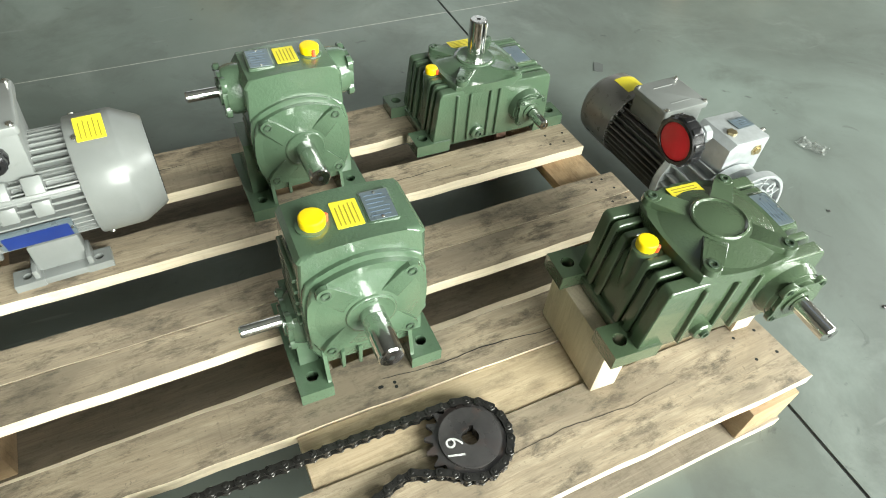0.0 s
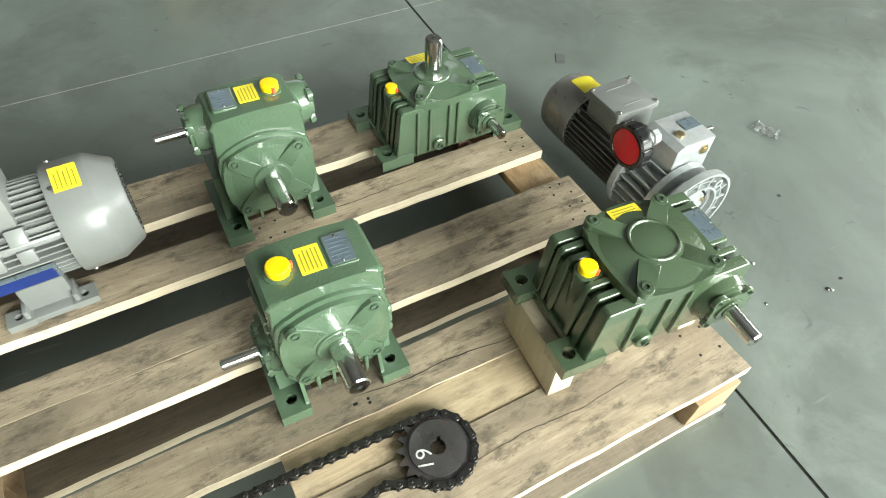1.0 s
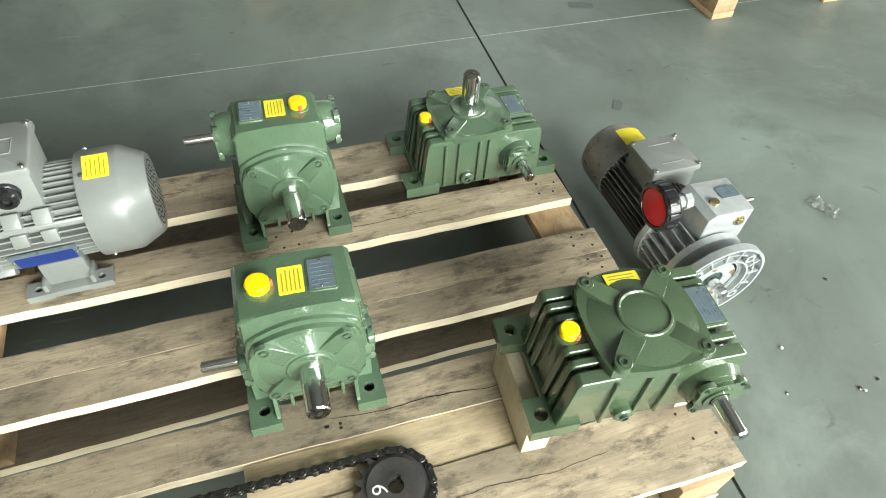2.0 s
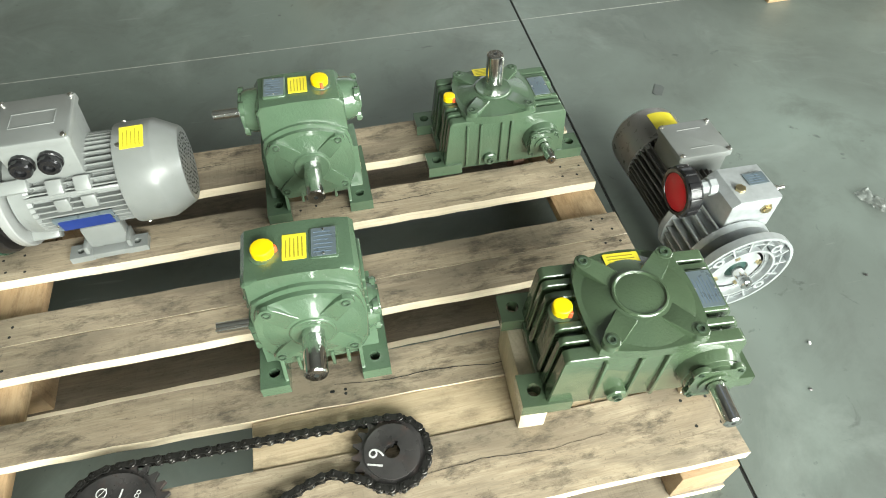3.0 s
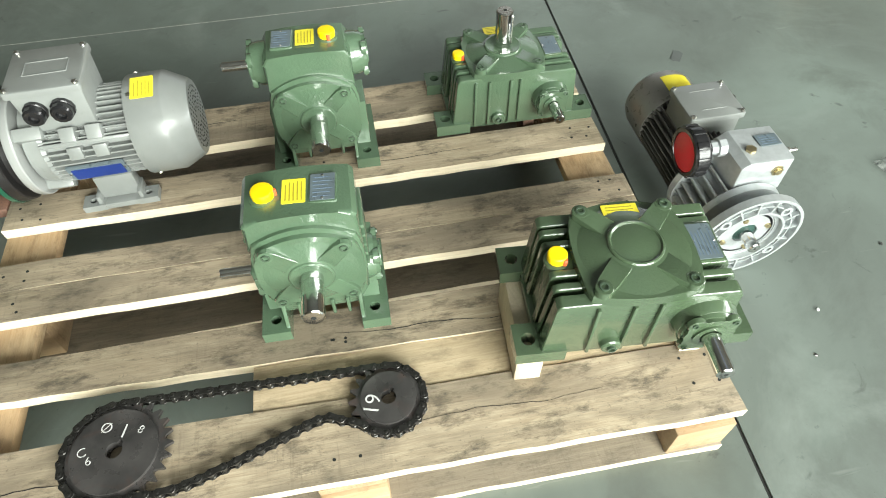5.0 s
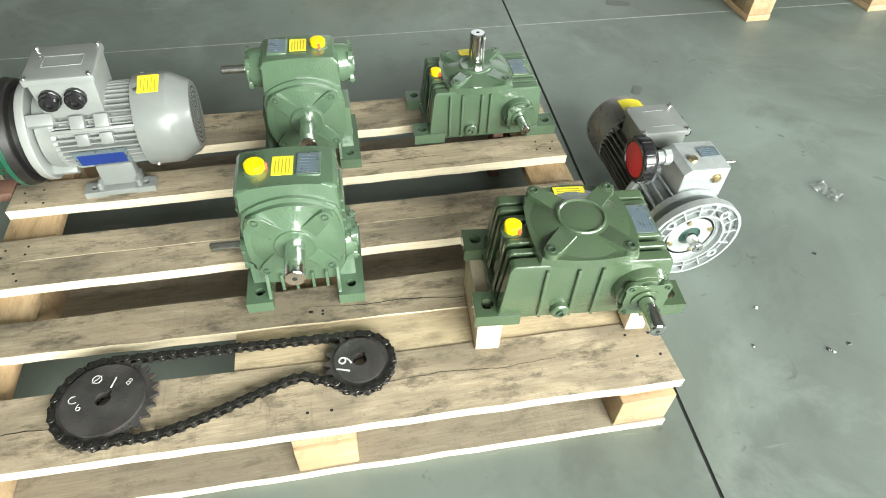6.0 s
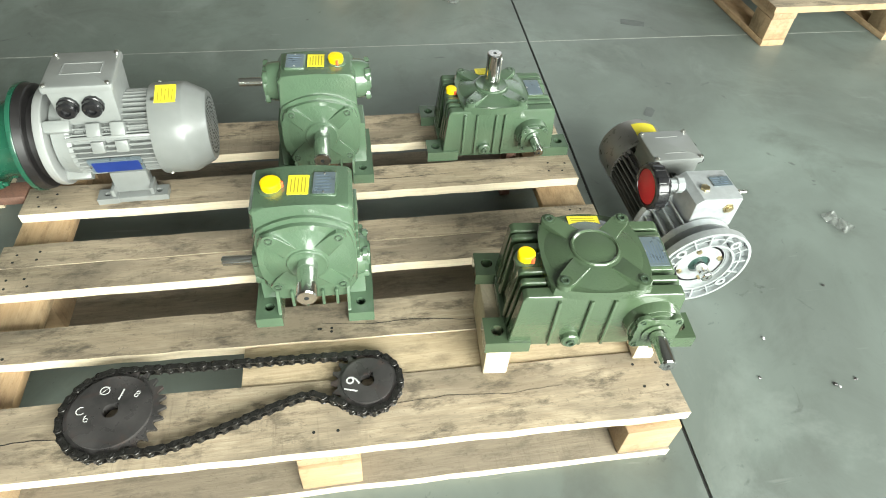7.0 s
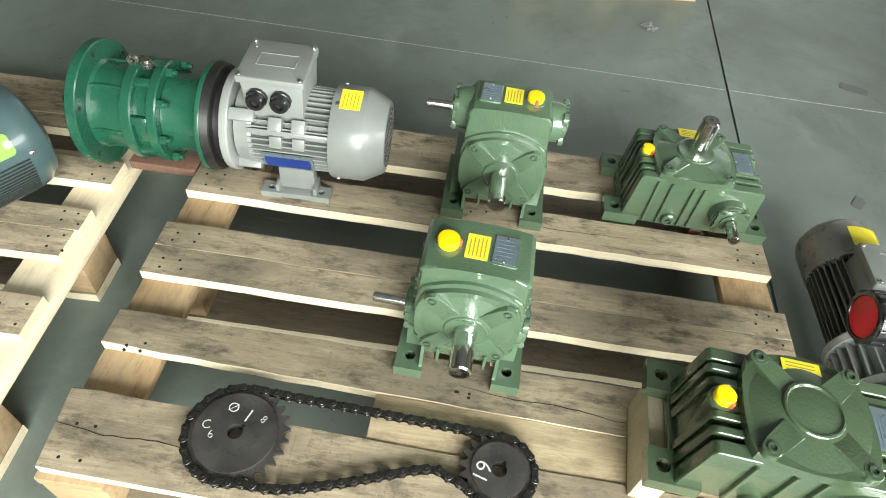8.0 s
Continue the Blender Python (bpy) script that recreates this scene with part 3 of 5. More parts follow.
def upright_gearbox(m, label, worm_low, out_z, worm_z, width, top, plug_x, sticker_x, plate_x):
    """Worm gearbox on two long feet with the output shaft to the front (-y). Origin under the middle."""
    g = thing("worm_gearbox", m, label, "gearbox", "green worm gearboxes")
    g["paint"] = "green"
    hw = width / 2
    bm = bmesh.new()
    yb, yf = (0.042 if worm_low else 0.036), -0.052
    # main casting: side profile in x, z pushed through the depth
    if worm_low:
        prof = [(-hw * 0.72, 0.042), (hw * 0.72, 0.042), (hw * 0.98, 0.085), (hw, 0.16), (hw * 0.98, top - 0.008)]
        prof += [(hw * 0.90 * (1 - 2 * i / 8), top + 0.006 * (1 - (1 - 2 * i / 8) ** 2)) for i in range(9)]
        prof += [(-hw * 0.98, top - 0.008), (-hw, 0.16), (-hw * 0.98, 0.085)]
    else:
        prof = [(-hw * 0.84, 0.035), (hw * 0.84, 0.035), (hw * 0.95, 0.09), (hw * 0.99, worm_z - 0.055), (hw, worm_z - 0.035), (hw, top - 0.014)]
        prof += [(hw * 0.88 * (1 - 2 * i / 8), top + 0.004 * (1 - (1 - 2 * i / 8) ** 2)) for i in range(9)]
        prof += [(-hw, top - 0.014), (-hw, worm_z - 0.035), (-hw * 0.99, worm_z - 0.055), (-hw * 0.95, 0.09)]
    prism(bm, prof, -yb, -yf, 0.006, FRONT, 3)
    house = part("housing", bm, GREEN, g, "cast housing")
    # cooling ribs on both flanks
    rib = bmesh.new()
    box(rib, -0.003, 0.003, yf + 0.012, yb - 0.004, -0.0035, 0.0035, 0.002)
    rib = mesh_of("rib", rib, GREEN)
    w = hw * (1.0 if worm_low else 0.96) + 0.001
    for sgn in (-1, 1):
        for i in range(5):
            part("cooling_rib", rib, None, house, "", pose(sgn * w, 0, (0.13 if worm_low else 0.075) + i * 0.021))
    rib = bmesh.new()
    box(rib, -0.003, 0.003, yf - 0.008, yf + 0.01, 0.03, 0.07, 0.002)
    rib = mesh_of("rib", rib, GREEN)
    for x in ((-0.45, -0.15, 0.2, 0.5) if worm_low else (-0.4, 0.45)):
        part("front_rib", rib, None, house, "", pose(hw * x, 0, 0))
    # bowed rim behind the cover
    hx, hh = (0.054, 0.056) if worm_low else (0.055, 0.054)
    cm = pose(0, yf, out_z) @ FRONT
    bm = cover_bm(hx + 0.005, hh + 0.006, 0.01, 0.006, 0.014, 0.14, spokes=False)
    part("cover_seat", bm, GREEN, g, "", cm)
    bm = cover_bm(hx, hh, 0.033, 0.009, 0.012, 0.0, 0.010)
    cov = part("end_cover", bm, GREEN, g, "cast end cover with a raised boss", cm @ pose(0, 0, 0.005))
    add_spokes(cov, hx, hh, 0.033, 0.009, 0.010, GREEN)
    for sx in (-1, 1):
        for sz in (-1, 1):
            bm = bmesh.new()
            lathe(bm, [(0.01, 0.0118), (0.0166, 0.011)], None, 24)
            part("bolt_lug", bm, GREEN, cov, "", pose(sx * hx, sz * hh, 0))
            part("bolt", BOLTM, None, cov, "", pose(sx * hx, sz * hh, 0.0138))
    shaft_part(g, "output_shaft", 0.0168, 0.076 if worm_low else 0.086, cm @ pose(0, 0, 0.018), "bright ground steel output shaft")
    # feet with bolt holes
    for s in (-1, 1):
        bm = bmesh.new()
        x0, x1 = sorted((s * 0.058, s * 0.104))
        holed_plate(bm, x0, x1, -0.078, 0.0, (x0 + x1) / 2, -0.052, 0.0085, 0.0, 0.024)
        holed_plate(bm, x0, x1, 0.0, 0.092, (x0 + x1) / 2, 0.066, 0.0085, 0.0, 0.024)
        part("foot", bm, GREEN, g)
        bm = bmesh.new()
        xi = s * 0.061
        prism(bm, [(-0.072, 0.02), (0.07, 0.02), (0.05, 0.10), (-0.048, 0.10)], -0.003, 0.003, 0.0015, pose(xi, 0, 0) @ Matrix(((0, 0, 1, 0), (1, 0, 0, 0), (0, 1, 0, 0), (0, 0, 0, 1))))
        prism(bm, [(-0.03, 0.02), (0.06, 0.02), (0.05, 0.12), (-0.02, 0.12)], -0.014, 0.014, 0.003, pose(s * 0.078, 0, 0) @ Matrix(((0, 0, 1, 0), (1, 0, 0, 0), (0, 1, 0, 0), (0, 0, 0, 1))))
        part("gusset", bm, GREEN, g)
    # worm bearings and input shaft
    wy = 0.008
    edge = hw + (0.004 if worm_low else 0.015)
    for s in (-1, 1):
        bm = bmesh.new()
        fm = pose(s * edge, wy, worm_z, 0, 90 * s, 0)
        side_flange(bm, 0.040, 0.016, fm)
        cap = part("bearing_cover", bm, GREEN, g, "round bearing cover with four ears")
        for k in range(4):
            a = math.pi / 4 + k * math.pi / 2
            part("bolt", SMALLBOLT, None, cap, "", fm @ pose(0.037 * math.cos(a), 0.037 * math.sin(a), 0.0132))
    shaft_part(g, "input_shaft", 0.0088, 0.058 if worm_low else 0.052, pose(-edge - 0.014, wy, worm_z, 0, -90, 0), "steel worm input shaft")
    # top: plug, sticker, plate
    zt = top + 0.004
    plug(g, plug_x, -0.006, zt - 0.002, 0.0168 if worm_low else 0.0158, 0.0 if worm_low else -1.4)
    sticker(g, pose(sticker_x, -0.005, zt + 0.0015, 0, 0, -2), 0.033, 0.046, cols=True, rows=5)
    nameplate(g, pose(plate_x, -0.004, zt + 0.001, 0, 0, -3), 0.034, 0.050)
    if not worm_low:
        bm = bmesh.new()
        for i in range(3):
            box(bm, -0.006, 0.006, -0.0065 + i * 0.0055, -0.004 + i * 0.0055, 0, 0.0016, 0.0004)
        box(bm, -0.007, -0.004, -0.0065, 0.0, 0, 0.0016)
        box(bm, 0.004, 0.007, 0.0, 0.0065, 0, 0.0016)
        part("cast_mark", bm, GREEN, g, "small cast maker's mark", pose(0.0, yf, worm_z - 0.01) @ FRONT)
    return g


upright_gearbox(pose(-0.006, 0.340, TOP, 0, 0, -2.2), "green cast worm gearbox with low input shaft, on pallet boards", True, 0.158, 0.088, 0.162, 0.262, -0.046, -0.004, 0.036)
upright_gearbox(pose(0.026, 0.716, TOP, 0, 0, -1.0), "green cast worm gearbox with high input shaft, on pallet boards", False, 0.131, 0.213, 0.154, 0.258, 0.040, 0.001, -0.040)


def flat_gearbox(m, label, shaft_up, paint_mat, tone):
    """Worm gearbox lying flat: finned body, square cover on top, worm shaft to the front. Origin under the middle of its feet."""
    g = thing("flat_worm_gearbox", m, label, "gearbox", "flat worm gearboxes")
    g["paint"] = tone
    XZ = FRONT
    bm = bmesh.new()
    xl, xr, yf, yb, top = -0.122, 0.116, -0.094, 0.058, 0.132

    # core
    p = [(xl - 0.008, 0.012), (xr + 0.008, 0.012), (xr - 0.004, top - 0.022), (xr - 0.016, top - 0.014), (xl + 0.014, top - 0.014), (xl + 0.004, top - 0.022)]
    prism(bm, p, -yb + 0.002, -yf - 0.002, 0.004, XZ)
    # bulged seat of the breather
    prism(bm, arc(xl + 0.018, -0.018, 0.021, 0, 360, 20)[:-1], 0.016, top - 0.002, 0.004)
    house = part("housing", bm, paint_mat, g, "finned cast housing")

    def fin_mesh(w):
        f = bmesh.new()
        q = [(xl - 0.014, 0.012), (xr + 0.012, 0.012)] + arc(xr - 0.006, top - 0.008, 0.008, 0, 90, 4) + arc(xl + 0.006, top - 0.008, 0.008, 90, 180, 4)
        prism(f, q, -w / 2, w / 2, 0.003, XZ, 3)
        return mesh_of("fin", f, paint_mat)

    wide, thin = fin_mesh(0.018), fin_mesh(0.010)
    for y, me in ((yf + 0.009, wide), (-0.062, thin), (-0.041, thin), (0.008, thin), (0.029, thin), (yb - 0.009, wide)):
        part("cooling_fin", me, None, house, "", pose(0, y, 0))
    # front ribs
    rib = bmesh.new()
    box(rib, -0.003, 0.003, yf - 0.006, yf + 0.004, 0.016, top - 0.008, 0.0025)
    rib = mesh_of("rib", rib, paint_mat)
    for x in ((-0.088, -0.06, -0.016, 0.004) if shaft_up else (-0.07, -0.022, 0.014)):
        part("front_rib", rib, None, house, "", pose(x, 0, 0))
    # drain boss
    bm = bmesh.new()
    lathe(bm, [(-0.01, 0.017), (0.007, 0.0145), (0.009, 0.012)], pose(-0.038, yf, 0.03) @ FRONT, 20)
    part("drain_boss", bm, paint_mat, g)
    part("bolt", BOLTM, None, g, "", pose(-0.038, yf - 0.008, 0.03) @ FRONT)
    # feet
    for s in (-1, 1):
        bm = bmesh.new()
        for y0, y1, hy in ((-0.098, -0.048, -0.0735), (0.042, 0.092, 0.068)):
            x0, x1 = sorted((s * 0.098, s * 0.169))
            holed_plate(bm, x0, x1, y0, y1, s * 0.148, hy, 0.010, 0.0, 0.025)
        x0, x1 = sorted((s * 0.09, s * 0.138))
        box(bm, x0, x1, -0.05, 0.05, 0.0, 0.02, 0.003)
        part("foot", bm, paint_mat, g)
    bm = bmesh.new()
    box(bm, -0.12, 0.12, -0.088, 0.052, 0.004, 0.02, 0.003)
    part("base_flange", bm, paint_mat, g)
    # cover
    cx, cy = (-0.019 if shaft_up else -0.009), -0.021
    bm = cover_bm(0.058, 0.063, 0.037, 0.017, 0.010, 0.0, 0.013, 0.002 if not shaft_up else 0.0)
    cov = part("end_cover", bm, paint_mat, g, "square cast cover with raised boss and spokes", pose(cx, cy, top - (0.007 if shaft_up else 0.003)))
    add_spokes(cov, 0.058, 0.063, 0.037, 0.017, 0.013, paint_mat)
    for sx in (-1, 1):
        for sy in (-1, 1):
            bm = bmesh.new()
            lathe(bm, [(0.017, 0.0125), (0.0262, 0.0118), (0.0268, 0.0108)], None, 24)
            part("bolt_lug", bm, paint_mat, cov, "", pose(sx * 0.058, sy * 0.063, 0))
            part("bolt", BOLTM, None, cov, "", pose(sx * 0.058, sy * 0.063, 0.0240))
    if shaft_up:
        shaft_part(g, "output_shaft", 0.0165, 0.081, pose(cx, cy, top + 0.018), "upright bright steel output shaft", -15)
    else:
        shaft_part(g, "output_shaft", 0.0172, 0.055, pose(cx, cy, 0.008, 180), "steel output shaft below the housing")
    # worm bearing at the front
    wx, wz = (0.070 if shaft_up else 0.081), (0.068 if shaft_up else 0.072)
    bm = bmesh.new()
    fr = 0.036 if shaft_up else 0.041
    lathe(bm, [(-0.03, fr * 1.22), (0.010, fr * 1.04), (0.015, fr * 0.98)], pose(wx, yf, wz) @ FRONT, 32)
    side_flange(bm, fr, 0.014, pose(wx, yf - 0.014, wz) @ FRONT)
    cap = part("bearing_cover", bm, paint_mat, g, "round bearing cover with four ears")
    for k in range(4):
        a = math.pi / 4 + k * math.pi / 2
        part("bolt", SMALLBOLT, None, cap, "", pose(wx, yf - 0.0255, wz) @ FRONT @ pose(fr * 0.93 * math.cos(a), fr * 0.93 * math.sin(a), 0.0))
    shaft_part(g, "input_shaft", 0.0105 if shaft_up else 0.0125, 0.046 if shaft_up else 0.054, pose(wx, yf - 0.03, wz) @ FRONT, "steel worm input shaft")
    plug(g, xl + 0.012, -0.018, top - 0.001, 0.0125 if shaft_up else 0.0142, -0.9)
    sticker(g, pose(cx - 0.001, cy + 0.062, top + 0.0165, -4, 0, 0), 0.050, 0.028, rows=4)
    nameplate(g, pose(xr - (0.032 if shaft_up else 0.024), -0.012, top + 0.002, 0, 0, 90), 0.06, 0.034)
    return g


flat_gearbox(pose(0.430, 0.7905, TOP, 0, 0, -1.5), "green finned worm gearbox with upright output shaft, on pallet boards", True, paint("grey_green_enamel", (0.074, 0.118, 0.072), 0.18, 0.7, 200, 0.0014, 0.8), "olive")
flat_gearbox(pose(0.4325, 0.1785, TOP + 0.101, 0, 0, -5.4), "olive green finned worm gearbox propped on wooden blocks", False, OLIVE, "olive")


def prop_block(m, sx, sy, sz, label, mat=None):
    bm = bmesh.new()
    box(bm, -sz / 2, sz / 2, -sy / 2, sy / 2, -sx / 2, sx / 2, 0.0025)
    ob = part("wooden_block", bm, mat or NEWWOOD, None, "", m @ pose(0, 0, sz / 2, 0, 90, 0))
    return tagged(ob, label, "block", "blocks under the gearbox")


prop_block(pose(0.2945, 0.192, TOP, 0, 0, -5), 0.042, 0.15, 0.1005, "pale sawn softwood block propping up a gearbox")
prop_block(pose(0.562, 0.172, TOP, 0, 0, -5), 0.036, 0.12, 0.1005, "pale sawn softwood block propping up a gearbox")


prop_block(pose(0.467, 0.738, 0), 0.026, 0.04, 0.1475, "reddish brown wooden offcut standing under a gearbox", REDWOOD)
prop_block(pose(-0.6735, 0.694, TOP - TH + 0.0005), 0.142, 0.05, 0.021, "reddish brown wooden batten wedged between two pallets", REDWOOD)


# ---------------------------------------------------------------- motors
def motor_fins(owner, mat, r0, r1, x0, x1, count, skip=()):
    bm = bmesh.new()
    box(bm, x0, x1, -0.0016, 0.0016, r0 - 0.004, r1, 0.0006, seg=1)
    me = mesh_of("fin", bm, mat)
    for k in range(count):
        a = 2 * math.pi * k / count
        deg = math.degrees(a)
        if any(lo <= deg % 360 <= hi for lo, hi in skip):
            continue
        part("cooling_fin", me, None, owner, "", pose(0, 0, 0, deg, 0, 0))


def foot_motor(m):
    """Grey flange motor, axis on x, flange towards -x, fan cowl towards +x. Origin on the axis over the feet."""
    g = thing("electric_motor", m, "silver-grey electric motor with fan cowl and terminal box, on pallet boards", "motor")
    g["paint"] = "grey"
    bm = bmesh.new()
    lathe(bm, [(-0.09, 0.070), (0.09, 0.070)], RIGHT, 48)
    sh = part("stator_housing", bm, GREY, g, "finned cast housing")
    motor_fins(sh, GREY, 0.070, 0.084, -0.085, 0.085, 44)
    bm = bmesh.new()
    lathe(bm, [(-0.118, 0.060), (-0.112, 0.078), (-0.085, 0.083), (-0.078, 0.080), (-0.078, 0.06)], RIGHT, 48)
    for k in range(4):
        box(bm, -0.118, -0.07, -0.012, 0.012, 0.066, 0.094, 0.004, pose(0, 0, 0, 45 + 90 * k, 0, 0))
    part("end_shield", bm, GREY, g)
    bm = bmesh.new()
    lathe(bm, [(-0.134, 0.09), (-0.133, 0.099), (-0.129, 0.101), (-0.119, 0.101), (-0.117, 0.099), (-0.117, 0.065)], RIGHT, 64)
    fl = part("flange", bm, paint("light_grey_flange", (0.28, 0.29, 0.28), 0.35, 0.1), g, "pale grey round mounting flange")
    for k in range(4):
        bm = bmesh.new()
        lathe(bm, [(-0.1168, 0.006), (-0.1162, 0.006)], pose(0, 0.085 * math.cos(math.pi / 4 + k * math.pi / 2), 0.085 * math.sin(math.pi / 4 + k * math.pi / 2)) @ RIGHT, 16)
        part("bolt_hole", bm, DARK, fl)
    # fan cowl with a dished, perforated end
    bm = bmesh.new()
    lathe(bm, [(0.070, 0.082), (0.070, 0.0920), (0.073, 0.0932), (0.132, 0.0932), (0.136, 0.0922), (0.171, 0.074), (0.175, 0.070)], RIGHT, 64)
    cowl = part("fan_cowl", bm, GREY, g, "smooth pressed-steel fan cowl")
    bm = bmesh.new()
    for rr, cnt in ((0.018, 10), (0.028, 16), (0.038, 22), (0.048, 28), (0.058, 34)):
        for k in range(cnt):
            a = 2 * math.pi * k / cnt
            lathe(bm, [(0.1745, 0.0022), (0.1756, 0.0022)], pose(0, rr * math.cos(a), rr * math.sin(a)) @ RIGHT, 6)
    part("grille_holes", bm, DARK, cowl, "perforated air grille")
    for a in (18, 140, 215, 322):
        bm = bmesh.new()
        lathe(bm, [(0.09, 0.0045), (0.0955, 0.004), (0.096, 0.002)], pose(0.082, 0, 0, a, 0, 0), 12)
        part("screw", bm, ZINC, cowl)
    sticker(g, pose(0.105, 0, 0, 10, 0, 0) @ pose(0, 0, 0.0934, 0, 0, 90), 0.050, 0.040, rows=5)
    # terminal box with lid and glands
    bm = bmesh.new()
    prism(bm, [(-0.052, 0.058), (0.053, 0.058), (0.058, 0.134), (-0.058, 0.134)], -0.056, 0.056, 0.004, pose(-0.032, 0, 0) @ BACK @ pose(0, 0, 0, 180, 0, 0))
    part("terminal_box", bm, GREY, g)
    bm = bmesh.new()
    prism(bm, rounded(-0.064, 0.062, -0.063, 0.063, 0.006, 4), 0.1345, 0.147, 0.004, pose(-0.032, 0, 0))
    lid = part("lid", bm, GREY, g, "screwed terminal box lid")
    bm = bmesh.new()
    for x0, x1, y0, y1 in ((-0.036, 0.036, 0.018, 0.0195), (-0.036, 0.036, -0.0195, -0.018), (-0.036, -0.0345, -0.018, 0.018), (0.0345, 0.036, -0.018, 0.018)):
        box(bm, x0 - 0.032, x1 - 0.032, y0, y1, 0.1465, 0.1482, 0.0004)
    part("raised_panel", bm, GREY, lid)
    for sx in (-1, 1):
        for sy in (-1, 1):
            bm = bmesh.new()
            lathe(bm, [(0.1465, 0.005), (0.1495, 0.0045), (0.1505, 0.003)], pose(-0.033 + sx * 0.055, sy * 0.055, 0), 12)
            part("screw", bm, ZINC, lid)
    for x in (-0.060, -0.016):
        bm = bmesh.new()
        lathe(bm, [(0, 0.0195), (0.008, 0.0195), (0.009, 0.0175), (0.02, 0.0175), (0.024, 0.015), (0.0245, 0.009), (0.018, 0.008)], None, 12)
        part("cable_gland", bm, BLACK, g, "black plastic cable gland", pose(x, -0.055, 0.103) @ FRONT)
    # pads, foot, plate
    for x in (-0.03, 0.014):
        for a, w, r in ((52, 0.013, 0.094), (75, 0.012, 0.088)):
            bm = bmesh.new()
            box(bm, x - w, x + w, -w, w, 0.066, r, 0.002, pose(0, 0, 0, a, 0, 0))
            part("casting_pad", bm, GREY, g)
    bm = bmesh.new()
    box(bm, -0.085, 0.07, -0.0035, 0.0035, 0.068, 0.087, 0.0015, pose(0, 0, 0, 62, 0, 0))
    part("casting_rail", bm, GREY, g)
    H = m.translation.z - TOP
    for s in (-1, 1):
        bm = bmesh.new()
        for x0, x1, hx in ((-0.071, -0.03, -0.052), (0.03, 0.068, 0.050)):
            y0, y1 = sorted((s * 0.062, s * 0.095))
            holed_plate(bm, x0, x1, y0, y1, hx, s * 0.079, 0.0065, -H, -H + 0.014, 16)
        y0, y1 = sorted((s * 0.062, s * 0.094))
        box(bm, -0.031, 0.031, y0, y1, -H, -H + 0.013, 0.002)
        y0, y1 = sorted((s * 0.045, s * 0.074))
        box(bm, -0.036, 0.036, y0, y1, -H, -0.05, 0.004)
        for x in (-0.038, 0.038):
            box(bm, x - 0.004, x + 0.004, *sorted((s * 0.05, s * 0.09)), -H, -H + 0.03, 0.002)
        part("mounting_foot", bm, GREY, g)
    pm = pose(-0.010, 0, 0, 106, 0, 0) @ pose(0, 0, 0.0868)
    bm = bmesh.new()
    prism(bm, rounded(-0.05, 0.05, -0.019, 0.021, 0.002, 3), -0.004, 0, 0)
    pl = part("nameplate_pad", bm, PLATE, g, "", pm)
    bm = bmesh.new()
    prism(bm, rounded(-0.044, 0.044, -0.018, 0.013, 0.002, 3), 0.0, 0.001)
    part("nameplate", bm, BLUE, pl, "blue enamelled nameplate")
    for x in (-0.047, 0.047):
        bm = bmesh.new()
        lathe(bm, [(0, 0.0028), (0.0025, 0.002)], pose(x, 0.002, 0), 10)
        part("rivet", bm, ZINC, pl)
    return g


MY, MZ = 0.722, 0.258
foot_motor(pose(-0.378, MY, MZ, 0, 0, 1.5))


